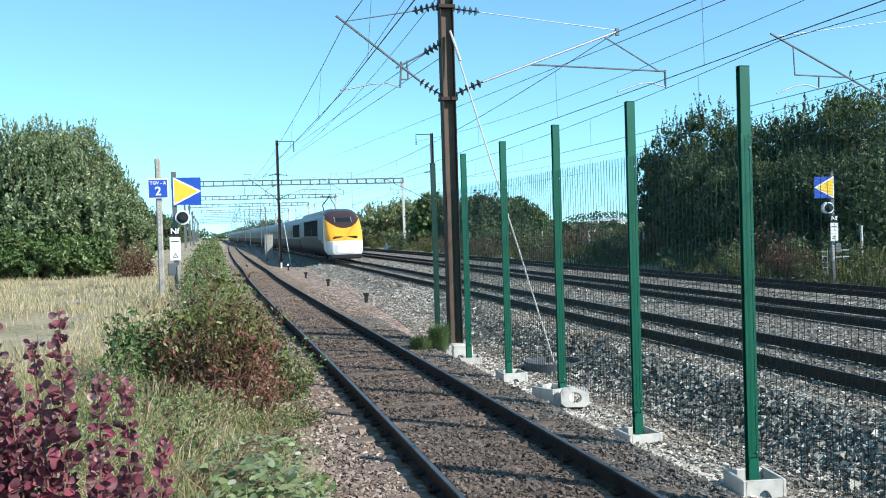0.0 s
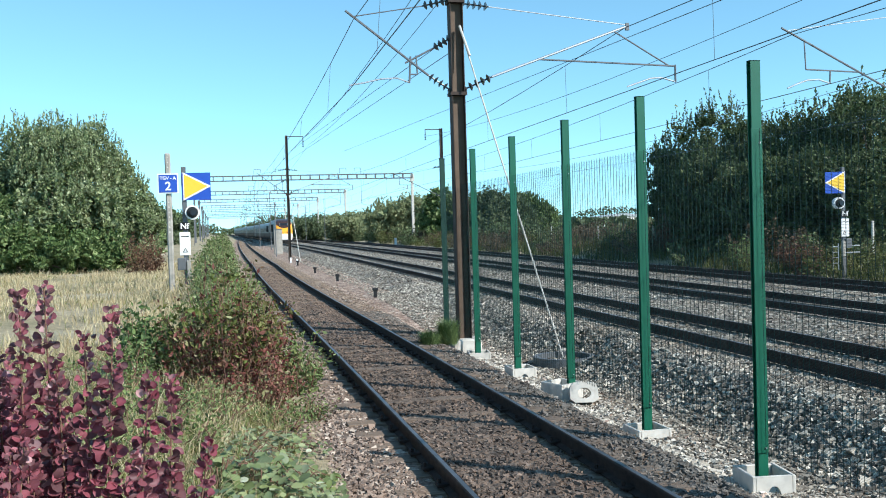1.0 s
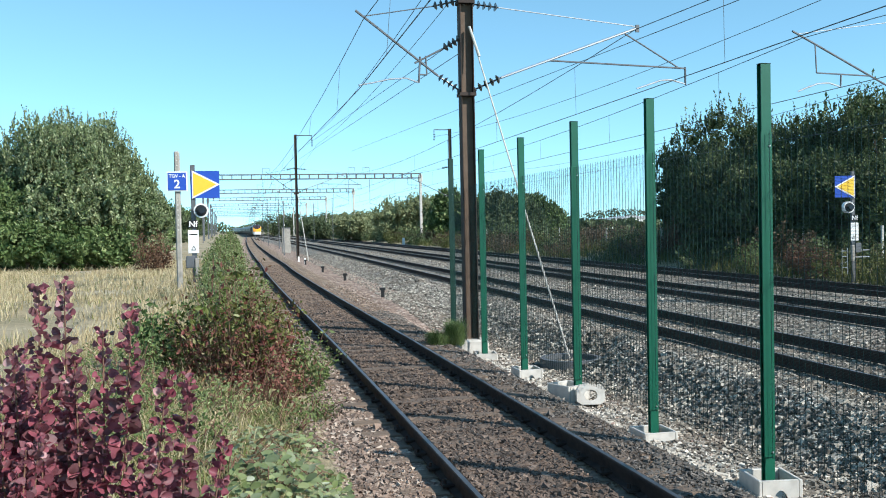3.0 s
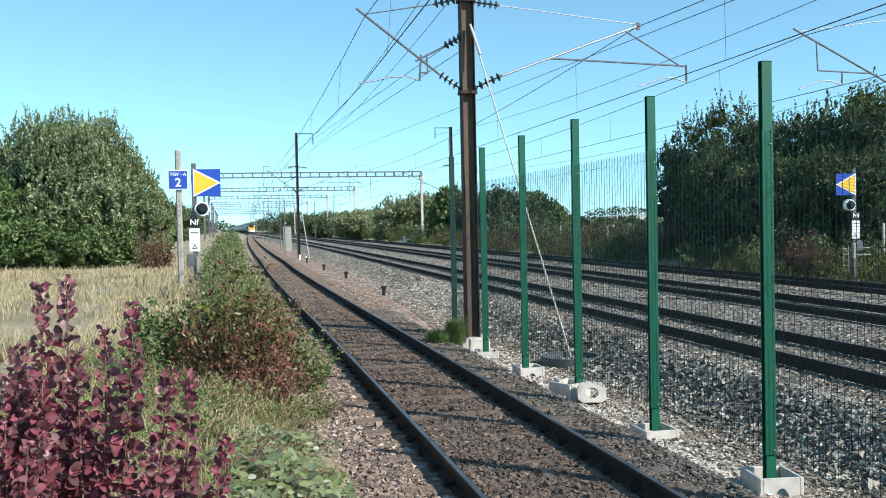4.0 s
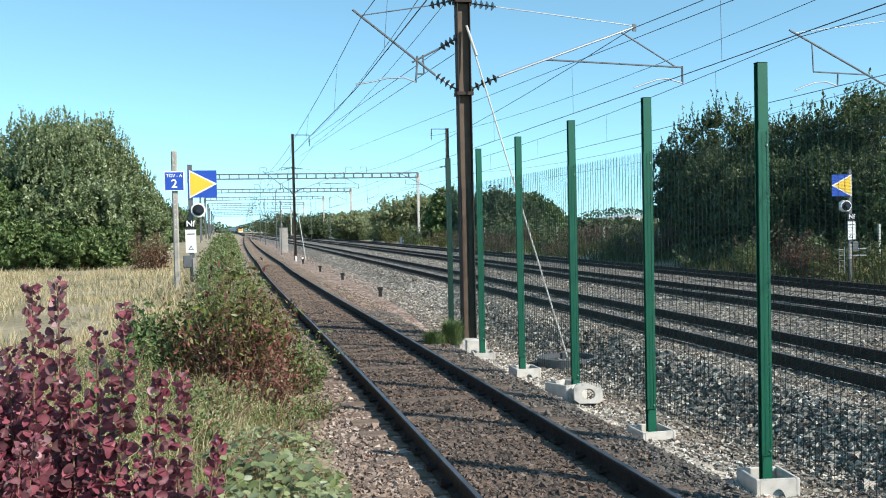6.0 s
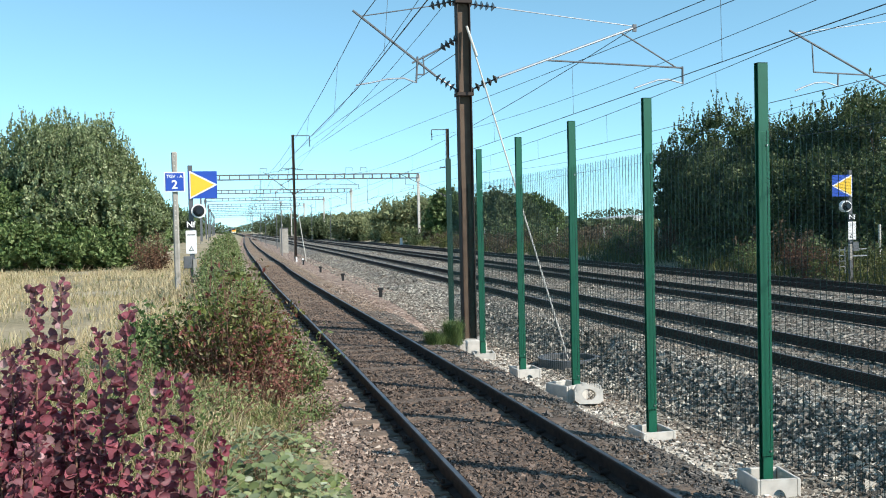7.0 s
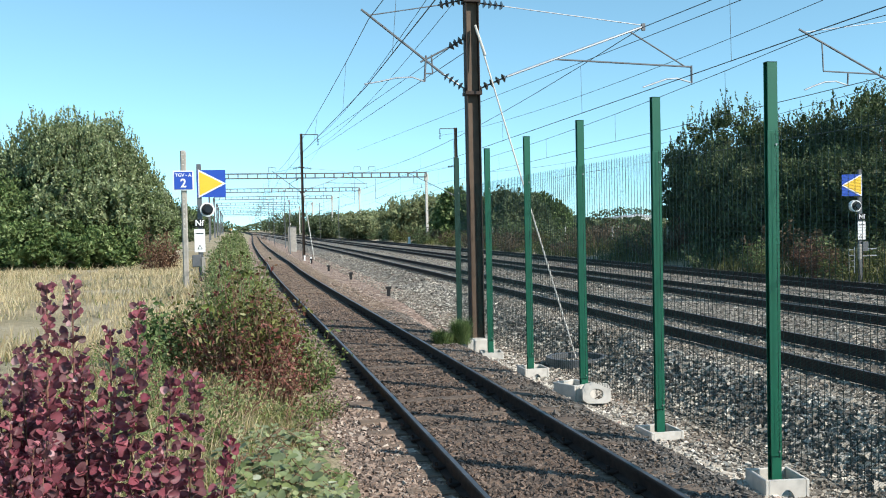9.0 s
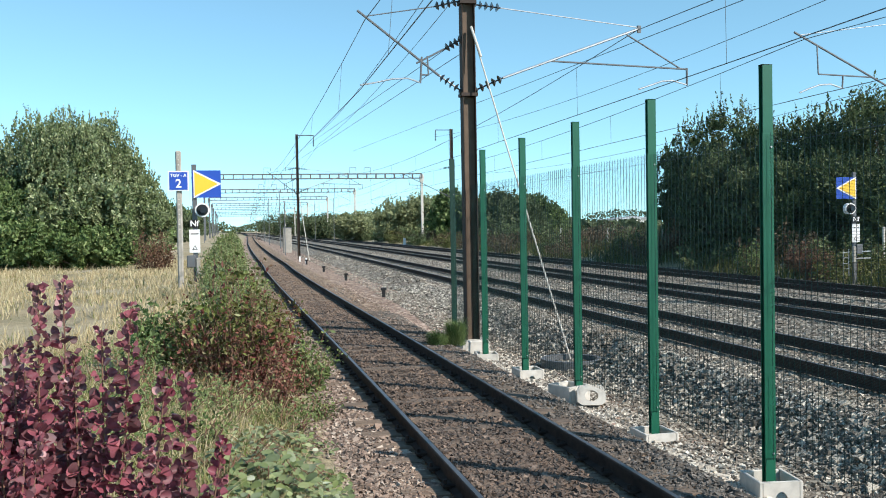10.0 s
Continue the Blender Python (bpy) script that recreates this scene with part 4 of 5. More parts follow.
        part("ladder", bm, M_GALV, t, "short galvanised ladder")
        for z in (0.45, 0.75):
            bm = box(B(), (0.35, -0.12, z), (0.7, 0.04, 0.05))
            part("bracket_arm", bm, M_GALV, t)
    return t


name_post((-1.98, 29.0, 0.25))
marker((-1.74, 33.0, 0.46), 1.0, 0.0, "blue and yellow arrow marker board with lamp on a post")
marker((22.35, 30.6, 0.52), -1.0, radians(-4), "blue and yellow arrow marker board across the tracks", 0.86)


def cabinet(at, w, h):
    t = thing("trackside_cabinet", "grey-green trackside equipment cabinet", "cabinet", at=at)
    bm = box(B(), (0, 0, h / 2), (w, 0.6, h), bevel=0.03)
    body = part("body", bm, M_OLDCONC, t)
    bm = box(B(), (0, 0, h + 0.04), (w + 0.1, 0.7, 0.08), bevel=0.02)
    part("lid", bm, M_DGALV, t)
    bm = box(B(), (0, -0.305, h / 2), (w - 0.12, 0.02, h - 0.2), bevel=0.004)
    part("door", bm, M_OLDCONC, body)
    return t


cabinet((4.15 - bend(97) + 0.42, 97.0, -0.1), 0.85, 2.6)


def peg(x, y, h=0.34):
    t = thing("marker_peg", "short black marker peg in the ballast", "peg", "trackside pegs", at=(x, y, ground_z(x, y) - 0.05))
    bm = box(B(), (0, 0, h / 2), (0.12, 0.10, h + 0.05), bevel=0.01)
    part("stem", bm, M_BLACK, t)
    bm = box(B(), (0, 0, h), (0.20, 0.14, 0.10), bevel=0.02)
    part("head", bm, M_BLACK, t)


for x, y in ((4.66, 32.0), (4.5, 43.0), (4.2, 52.0), (4.0, 64.0)):
    peg(x, y)


def well():
    t = thing("manhole_ring", "low round dark grey manhole ring in the ditch", "manhole", at=(6.12, 16.9, -0.53))
    n = 32
    bm = B()
    prof = [(0.50, 0.0), (0.60, 0.0), (0.60, 0.30), (0.50, 0.30)]
    rings = []
    for i in range(n):
        a = 2 * math.pi * i / n
        rings.append([bm.verts.new((r * math.cos(a), r * math.sin(a), z)) for r, z in prof])
    for i in range(n):
        p, q = rings[i], rings[(i + 1) % n]
        for k in range(4):
            bm.faces.new((p[k], q[k], q[(k + 1) % 4], p[(k + 1) % 4]))
    bmesh.ops.recalc_face_normals(bm, faces=bm.faces)
    part("ring", bm, M_DGALV, t)
    bm = rod(B(), (0, 0, 0.1), (0, 0, 0.18), 0.5, seg=n)
    part("cover", bm, M_BLACK, t)


well()


# ---------------------------------------------------------------- trees and shrubs
def blobs(n, centre, radii, spread_r, flat=0.75):
    """Clump centres inside an uneven crown."""
    out = []
    while len(out) < n:
        p = rng.uniform(-1, 1, 3)
        d = np.linalg.norm(p)
        if d > 1 or d < 0.18:
            continue
        p = p * np.array(radii) + np.array(centre)
        out.append((p, spread_r * rng.uniform(0.6, 1.4)))
    return out


def crown_points(clumps, per, z_min=0.2):
    pts, outs = [], []
    for c, r in clumps:
        d = rng.normal(size=(per, 3))
        d /= np.linalg.norm(d, axis=1)[:, None]
        rad = r * rng.uniform(0.45, 1.08, per) ** 0.5
        pts.append(c + d * rad[:, None] * np.array([1, 1, 0.8]))
        outs.append(d)
    pts, outs = np.concatenate(pts), np.concatenate(outs)
    ok = pts[:, 2] > z_min
    return pts[ok], outs[ok]


def tree(name, label, at, radii, height, leaf, mat, clumps=46, per=150, trunk_r=0.14, cat="tree", sprigs=0, low=0.15, group="", big=0.30, rise=0.2):
    """A tapered trunk with limbs, and a crown of leaf clumps with gaps and upright sprigs."""
    t = thing(name, label, cat, group, at=at)
    zc = height - radii[2]
    cl = blobs(clumps, (0, 0, zc), radii, big * min(radii))
    bm = rod(B(), (0, 0, -0.2), (0, 0, zc), trunk_r, trunk_r * 0.45)
    for c, r in cl[:14]:
        rod(bm, (0, 0, max(0.15, min(zc, c[2] * 0.45))), tuple(c), trunk_r * 0.35, 0.01, seg=5)
    part("trunk", bm, M_BARK, t)
    pts, outs = crown_points(cl, per, low)
    if sprigs:
        extra = []
        for i in range(sprigs):
            a, q = rng.uniform(0, 6.283), rng.uniform(0.15, 1) ** 0.5
            base = np.array([radii[0] * q * math.cos(a), radii[1] * q * math.sin(a), zc + radii[2] * math.sqrt(max(0.03, 1 - q * q)) * 0.93])
            h = rng.uniform(0.2, 1.0) ** 1.8 * 0.32 * radii[2] + 0.15
            k = 16
            s = np.linspace(0, 1, k)[:, None]
            lean = np.array([rng.normal() * 0.15, rng.normal() * 0.15, 1])
            extra.append(base + s * lean * h + rng.normal(size=(k, 3)) * 0.06 * (1.1 - s))
        extra = np.concatenate(extra)
        pts, outs = np.concatenate([pts, extra]), np.concatenate([outs, rng.normal(size=extra.shape) * 0.5 + [0, 0, 0.5]])
    # broader leaves deep inside the clumps close the crown
    inner, inner_out = crown_points([(c * np.array([0.9, 0.9, 0.96]), r * 0.62) for c, r in cl], per // 5, low)
    v, f = leaves(pts, leaf, rise, 0.55, 0.3, outs)
    w, g = leaves(inner, leaf * 2.0, rise, 0.8, 0.3, inner_out)
    soup("crown", np.concatenate([v, w]), np.concatenate([f, g + len(v)]), mat, t)
    return t


def place_tree(px_x, y, **k):
    z = ground_z(px_x, y) if abs(px_x) < 90 else 0.5
    return tree(at=(px_x, y, z - 0.1), **k)


# the copse left of the signs: tall leaders behind, rounder bushes in front
for x, y, r, h, m in ((-10.4, 53, 2.5, 8.1, L_GREY), (-8.35, 54, 2.3, 8.2, L_GREY), (-12.7, 55, 2.5, 6.9, L_GREY), (-9.1, 51, 2.2, 7.5, L_GREY), (-7.1, 55, 1.8, 6.9, L_GREY), (-6.15, 56, 1.5, 5.4, L_GREY), (-5.5, 58, 1.2, 4.0, L_GREY), (-14.9, 54, 3.0, 6.6, L_GREY)):
    place_tree(x, y, name="broadleaf_tree", label="tall broadleaf tree with pale-backed grey-green leaves", radii=(r, r, h * 0.52), height=h, leaf=0.15, mat=m, clumps=int(24 + 9.0 * r), per=310, sprigs=230, big=0.36, rise=0.9, group="copse")
for x, y, r, h, m in ((-11.0, 48.5, 2.0, 3.9, L_GREEN), (-8.95, 48.4, 1.9, 5.0, L_GREY), (-7.2, 49, 1.8, 4.3, L_GREY), (-5.9, 52, 1.4, 3.4, L_GREY), (-13.2, 49, 2.2, 4.6, L_GREEN), (-10.1, 46.6, 1.5, 2.4, L_GREEN), (-8.0, 46.6, 1.5, 2.3, L_GREEN), (-6.4, 47.6, 1.3, 2.1, L_GREEN)):
    place_tree(x, y, name="broadleaf_tree", label="round leafy green bush at the edge of the dry grass", radii=(r, r, h * 0.52), height=h, leaf=0.20, mat=m, clumps=int(14 + 7.0 * r), per=240, sprigs=40, big=0.36, rise=0.3, group="copse")
# the copse across the tracks: two tall groups with a dip between them
for x, y, r, h in ((27.1, 52, 2.0, 8.3), (28.3, 50, 2.0, 9.0), (28.2, 47, 1.6, 7.9), (26.8, 54, 1.6, 6.8), (25.6, 46.5, 2.1, 6.1), (28.2, 44, 2.0, 7.2), (29.3, 43, 2.1, 7.5), (30.4, 42, 2.4, 8.5), (31.0, 40, 2.6, 8.6), (34.4, 42, 3.0, 8.6), (26.4, 40.5, 2.0, 4.9), (27.9, 39, 2.2, 5.2), (25.6, 42.5, 2.0, 4.8), (29.2, 37, 2.4, 4.8)):
    place_tree(x, y, name="broadleaf_tree", label="dense dark green broadleaf tree behind the far siding", radii=(r, r, h * 0.51), height=h, leaf=0.16, mat=L_DARK, clumps=int(30 + 12 * r), per=180, sprigs=110, big=0.34, rise=0.6, group="far copse")
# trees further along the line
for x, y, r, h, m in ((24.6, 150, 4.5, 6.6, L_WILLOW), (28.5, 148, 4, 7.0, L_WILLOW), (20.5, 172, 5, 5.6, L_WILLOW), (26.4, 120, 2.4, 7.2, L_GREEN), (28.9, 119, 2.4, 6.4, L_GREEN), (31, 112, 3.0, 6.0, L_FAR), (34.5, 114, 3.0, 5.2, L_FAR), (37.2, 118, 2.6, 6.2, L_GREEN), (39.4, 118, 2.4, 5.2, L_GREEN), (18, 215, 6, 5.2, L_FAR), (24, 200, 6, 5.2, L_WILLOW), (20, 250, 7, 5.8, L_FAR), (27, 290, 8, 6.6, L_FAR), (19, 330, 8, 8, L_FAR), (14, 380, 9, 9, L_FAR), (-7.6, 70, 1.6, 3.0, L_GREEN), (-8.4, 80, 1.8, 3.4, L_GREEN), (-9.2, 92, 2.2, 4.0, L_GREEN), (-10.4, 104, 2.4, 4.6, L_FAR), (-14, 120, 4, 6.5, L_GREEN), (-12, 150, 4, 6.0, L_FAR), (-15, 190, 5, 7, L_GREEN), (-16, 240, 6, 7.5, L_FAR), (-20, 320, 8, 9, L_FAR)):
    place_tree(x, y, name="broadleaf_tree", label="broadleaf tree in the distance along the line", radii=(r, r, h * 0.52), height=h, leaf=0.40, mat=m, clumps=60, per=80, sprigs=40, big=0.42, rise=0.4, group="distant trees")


def shrub(label, at, radii, height, leaf, mat, n=2600, stems=26, twig=M_TWIG, name="shrub", low=0.1, lowmat=None, cut=0.45, group=""):
    """A many-stemmed shrub: thin stems from the ground, leaves along them."""
    t = thing(name, label, "shrub", group, at=at)
    v, f = [], []
    pts = []
    bm = B()
    per = n // stems
    for i in range(stems):
        a, q = rng.uniform(0, 6.283), rng.uniform(0, 1) ** 0.5
        bx, by = radii[0] * q * math.cos(a), radii[1] * q * math.sin(a)
        h = height * (1.05 - 0.45 * q * q) * rng.uniform(0.58, 1.2)
        p0 = np.array([bx * 0.62, by * 0.62, -0.05])
        p1 = np.array([bx * 0.85 + rng.normal() * 0.05, by * 0.85 + rng.normal() * 0.05, h * 0.55])
        p2 = np.array([bx * 1.05 + rng.normal() * 0.1, by * 1.05 + rng.normal() * 0.1, h])
        rod(bm, p0, p1, 0.009, 0.006, seg=4)
        rod(bm, p1, p2, 0.006, 0.002, seg=4)
        s = rng.uniform(low, 1.0, per)[:, None]
        q1 = p0 + (p1 - p0) * (s / 0.55)
        q2 = p1 + (p2 - p1) * ((s - 0.55) / 0.45)
        side = rng.normal(size=(per, 3)) * np.array([1, 1, 0.7]) * (0.05 + 0.15 * radii[0] * (1.1 - s))
        pts.append(np.where(s < 0.55, q1, q2) + side)
    pts = np.concatenate(pts)
    tagged(part("twiggy_growth", bm, twig, t), kind="stuff")
    lowm = pts[:, 2] < height * cut * rng.uniform(0.35, 1.65, len(pts))
    if lowmat:
        v, f = leaves(pts[lowm], leaf * 0.9, 0.1)
        soup("lower_foliage", v, f, lowmat, t, "reddened lower leaves")
        pts = pts[~lowm]
    v, f = leaves(pts, leaf, 0.25)
    soup("foliage", v, f, mat, t)
    return t


def gz(x, y):
    return ground_z(x, y)


# the big shrub by the siding, and the hedge that runs on behind it
shrub("leafy shrub with green tops and reddened lower stems", (-0.22, 12.0, gz(-0.22, 12.0)), (0.76, 0.9, 1), 1.46, 0.066, L_BUSH, 6200, 120, lowmat=L_BUSHLOW, cut=0.40)
shrub("low dark green leafy shrub beside the taller one", (-1.15, 12.3, gz(-1.15, 12.3)), (0.5, 0.7, 1), 0.74, 0.066, L_GREEN, 2400, 44)
shrub("leafy shrub with dull green and red leaves", (0.22, 13.2, gz(0.22, 13.2)), (0.5, 0.7, 1), 1.35, 0.066, L_BUSH, 2900, 50, lowmat=L_BUSHLOW, cut=0.35)
shrub("wine-red sucker growth at the shrub's foot", (0.12, 11.35, gz(0.12, 11.35)), (0.48, 0.35, 1), 0.66, 0.048, L_BUSHLOW, 2200, 60, name="shrub", low=0.05)
shrub("bright green leafy shrub at the ballast edge", (0.72, 13.4, gz(0.72, 13.4)), (0.36, 0.5, 1), 0.85, 0.06, L_HEDGE, 1700, 30)
for i in range(15):
    y = 15.5 + 3.0 * i + 0.09 * i * i
    x = siding_x(y) - (2.62 if y < 24 else 2.75) - 0.12 * math.sin(i * 2.1)
    shrub("green hedge shrub growing along the siding", (x, y, gz(x, y) - 0.05), (0.70, 1.5, 1), (1.3 if y < 24 else 1.55 if y < 34 else 1.7) + 0.13 * math.sin(i * 1.7), 0.052 + 0.004 * i, L_HEDGE, 4600, 50, group="hedge along the siding")
# the dark brown shrub on the grass
shrub("dark brown withered shrub at the foot of the copse", (-4.2, 43.5, gz(-4.2, 43.5)), (0.95, 0.95, 1), 1.75, 0.10, L_PURPLE, 2300, 44, group="")
# low weeds between the shrub and the near bank
for x, y, r, h in ((-0.9, 9.6, 0.5, 0.42), (-0.35, 10.2, 0.45, 0.40), (-1.3, 8.6, 0.5, 0.40), (-0.6, 8.2, 0.45, 0.34), (0.35, 10.6, 0.4, 0.30), (-1.0, 7.2, 0.5, 0.38), (0.75, 11.6, 0.3, 0.34), (0.95, 14.6, 0.4, 0.6), (-1.5, 11.2, 0.5, 0.5)):
    shrub("low straggling green weed among the grass", (x, y, gz(x, y) - 0.02), (r, r, 1), h, 0.038, L_HEDGE, 900, 24, group="weeds on the bank")


def ovate(bases, tips, normals, width, cup=0.25, fold=1.0):
    """Rounded cupped leaves of eight corners from stalk to tip."""
    n = len(bases)
    a = tips - bases
    ln = np.linalg.norm(a, axis=1)[:, None]
    a = a / ln
    b = np.cross(a, normals)
    b /= np.linalg.norm(b, axis=1)[:, None] + 1e-9
    nr = np.cross(b, a)
    half = [(0.05, 0.29, 0.55), (0.28, 0.50, 0.95), (0.62, 0.51, 1.0), (0.90, 0.32, 0.8)]
    prof = [(0.0, 0.0, 0.0)] + half + [(1.0, 0.0, 0.5)] + [(q, -w, c) for q, w, c in half[::-1]] + [(0.5, 0.0, 0.0)]
    v = np.empty((n, 11, 3))
    for i, (s, w, c) in enumerate(prof):
        v[:, i] = bases + a * ln * s + b * ln * width * w + nr * ln * cup * (c * 0.55 * fold - 0.5 * s * s)
    k = np.arange(n)[:, None] * 11
    f = np.concatenate([k + [i, (i + 1) % 10, 10] for i in range(10)], 0)
    return v.reshape(-1, 3), f


def red_plant(label, at, stalks):
    """Upright stalks with opposite pairs of round wine-red leaves; stalk tops are given from the foot."""
    t = thing("red_leaved_plant", label, "plant", "wine-red plants", at=at)
    bm = B()
    bs, ts, ns = [], [], []
    for top, dense in stalks:
        top = np.array(top) + np.array([0, 0, RED_LIFT])
        foot = np.array([top[0] * 0.45 - 0.10 + rng.normal() * 0.06, top[1] * 0.6 + rng.normal() * 0.05, 0.0])
        mid = (foot + top) / 2 + np.array([0.03, 0, 0.02])
        rod(bm, foot, mid, 0.0065, 0.005, seg=5)
        rod(bm, mid, top, 0.005, 0.0018, seg=5)
        length = np.linalg.norm(top - foot)
        z0 = 0.42 * length
        k = int((length - z0) / 0.0088 * dense)
        a0 = rng.uniform(0, 6.28)
        for i in range(k):
            s = 0.42 + 0.58 * (i + rng.uniform(0, 0.7)) / k
            p = foot + (mid - foot) * s * 2 if s < 0.5 else mid + (top - mid) * (s - 0.5) * 2
            taper = min(1.0, 0.55 + (1 - s) * 2.4)
            for side in (0, 1):
                if rng.uniform() < 0.12:
                    continue
                ang = a0 + i * 0.9 + side * math.pi + rng.normal() * 0.4
                droop = rng.uniform(-0.5, 0.9) + (0.9 if s > 0.93 else 0)
                d = np.array([math.cos(ang), math.sin(ang), droop])
                d /= np.linalg.norm(d)
                ln = rng.uniform(0.020, 0.037) * taper
                b0 = p + d * 0.012 + rng.normal(size=3) * 0.004
                bs.append(b0)
                ts.append(b0 + d * ln)
                ns.append(np.array([rng.normal() * 0.9, -0.6 + rng.normal() * 0.8, 0.55 + rng.normal() * 0.5]))
    part("stalk", bm, M_TWIG, t)
    v, f = ovate(np.array(bs), np.array(ts), np.array(ns), 0.98, 0.55, 1.9)
    soup("leaves", v, f, L_RED, t, "round wine-red cupped leaves", smooth=True)
    return t


RED_FOOT = Vector((-0.40, 2.50, gz(-0.40, 2.50) - 0.02))
RED_LIFT = 0.60 - RED_FOOT.z
tall = [((-0.136, 0.07, 1.625), 1.15), ((-0.072, 0.055, 1.632), 1.1), ((0.10, 0.02, 1.565), 1.25), ((0.185, -0.01, 1.385), 1.2), ((0.33, -0.04, 1.21), 1.2), ((0.235, 0.10, 1.36), 1.1), ((0.02, 0.06, 1.50), 1.0), ((-0.205, 0.08, 1.46), 1.2), ((-0.05, 0.05, 1.44), 1.2)]
fill_a, fill_b = [], []
for i in range(84):
    u = rng.uniform(0, 1)
    x = -0.30 + 0.60 * u
    topz = 1.48 - 0.48 * u - 0.36 * rng.uniform(0, 1) ** 1.2
    (fill_a if i % 2 else fill_b).append(((x, rng.uniform(-0.22, 0.45), topz), 1.0))
RED_PLANTS = [
    red_plant("tall wine-red leafy plant with round leaves on pale stalks", RED_FOOT, tall),
    red_plant("bushy wine-red plant with dense round leaves", RED_FOOT + Vector((0.0, 0.06, -0.02)), fill_a),
    red_plant("wine-red leafy plant with drooping round leaves", RED_FOOT + Vector((-0.03, -0.05, -0.02)), fill_b),
]


def creeper(at, r, n, leaf, label, h=0.28):
    """Low creeping stems with broad leaves held flat."""
    t = thing("bramble", label, "bramble", "brambles on the bank", at=at)
    bm = B()
    pts = []
    for i in range(22):
        a, q = rng.uniform(0, 6.283), r * rng.uniform(0.3, 1)
        p = [np.array([0.0, 0.0, 0.0]), np.array([q * 0.5 * math.cos(a), q * 0.5 * math.sin(a), h * rng.uniform(0.5, 1.1)]), np.array([q * math.cos(a), q * math.sin(a), h * rng.uniform(0.1, 0.5)])]
        rod(bm, p[0], p[1], 0.005, 0.004, seg=4)
        rod(bm, p[1], p[2], 0.004, 0.002, seg=4)
    part("runner", bm, M_TWIG, t)
    q = r * np.sqrt(rng.uniform(0, 1, n))
    a = rng.uniform(0, 6.283, n)
    x, y = q * np.cos(a), q * np.sin(a)
    z = h * (1.15 - (q / r) ** 2) * rng.uniform(0.25, 1.1, n)
    base = np.stack([x, y, z], 1)
    d = np.stack([rng.normal(size=n), rng.normal(size=n), rng.normal(size=n) * 0.35], 1)
    d /= np.linalg.norm(d, axis=1)[:, None]
    ln = leaf * rng.uniform(0.6, 1.25, n)[:, None]
    v, f = ovate(base, base + d * ln, np.stack([rng.normal(size=n) * 0.4, rng.normal(size=n) * 0.4 - 0.3, np.ones(n)], 1), 0.72, 0.18)
    soup("leaves", v, f, L_BRAMBLE, t, smooth=True)
    return t


BRAMBLES = []
for x, y, r, n, lf, h in ((0.12, 7.3, 0.5, 420, 0.085, 0.36), (0.45, 6.6, 0.45, 340, 0.08, 0.26), (-0.2, 7.2, 0.5, 380, 0.08, 0.28), (0.0, 9.3, 0.55, 420, 0.06, 0.20), (0.38, 8.2, 0.5, 400, 0.065, 0.20), (0.55, 7.4, 0.4, 260, 0.065, 0.18), (-0.15, 6.0, 0.5, 360, 0.085, 0.30), (0.25, 6.2, 0.5, 360, 0.085, 0.28), (-0.05, 8.3, 0.5, 360, 0.07, 0.22), (0.45, 9.6, 0.45, 300, 0.055, 0.16)):
    BRAMBLES.append(creeper((x, y, gz(x, y)), r, int(n * 0.72), lf, "low green bramble with broad pale leaves", h))


def blades(name, label, n, region, height, width, mat, power=1.0, lean=0.35):
    """Grass blades as slim bent strips over a stretch of ground."""
    x0, x1, y0, y1 = region
    ys = y0 + (y1 - y0) * rng.uniform(0, 1, n) ** power
    xs = rng.uniform(x0, x1, n)
    keep = np.array([xs[i] < siding_x(ys[i]) - 1.95 + 0.25 * noise.noise((xs[i], ys[i], 5)) or xs[i] > 12 for i in range(n)])
    patch = np.array([noise.noise((xs[i] * 0.35, ys[i] * 0.25, 9.0)) for i in range(n)])
    keep &= (patch + rng.normal(size=n) * 0.2) > -0.12
    xs, ys = xs[keep], ys[keep]
    n = len(xs)
    zs = np.array([ground_z(xs[i], ys[i]) for i in range(n)])
    h = height * rng.lognormal(0, 0.35, n)
    a = rng.uniform(0, 6.283, n)
    dx, dy = rng.normal(size=n) * lean * h, rng.normal(size=n) * lean * h
    w = width * rng.uniform(0.6, 1.4, n)
    b = np.stack([xs, ys, zs - 0.02], 1)
    s = np.stack([np.cos(a) * w, np.sin(a) * w, 0 * w], 1)
    m = b + np.stack([dx * 0.35, dy * 0.35, h * 0.6], 1)
    top = b + np.stack([dx, dy, h], 1)
    v = np.stack([b - s, b + s, m + s * 0.8, m - s * 0.8, top], 1).reshape(-1, 3)
    k = np.arange(n)[:, None] * 5
    f = np.concatenate([k + [0, 1, 2], k + [0, 2, 3], k + [3, 2, 4]], 0)
    return tagged(soup(name, v, f, mat), label, "grass", kind="stuff")


blades("dry_grass", "straw-coloured dry grass on the bank", 66000, (-17, 0.2, 13.5, 56), 0.19, 0.010, L_STRAW, 1.4)
blades("green_grass", "thin green and yellow grass among the dry", 20000, (-17, 0.4, 13, 56), 0.12, 0.009, L_GRASS, 1.5)
blades("short_grass", "short faded grass beside the siding ballast", 36000, (-2.6, 0.8, 5.0, 14.0), 0.14, 0.005, L_GRASS, 1.0, 0.6)
blades("straw_grass", "short dry straw beside the shrub", 30000, (-2.8, 0.5, 5.0, 14.5), 0.17, 0.0035, L_STRAW, 1.0, 0.6)
blades("verge_grass", "rank dry grass on the verge behind the far siding", 26000, (21.6, 29, 20, 130), 0.45, 0.02, L_YELL, 1.3)


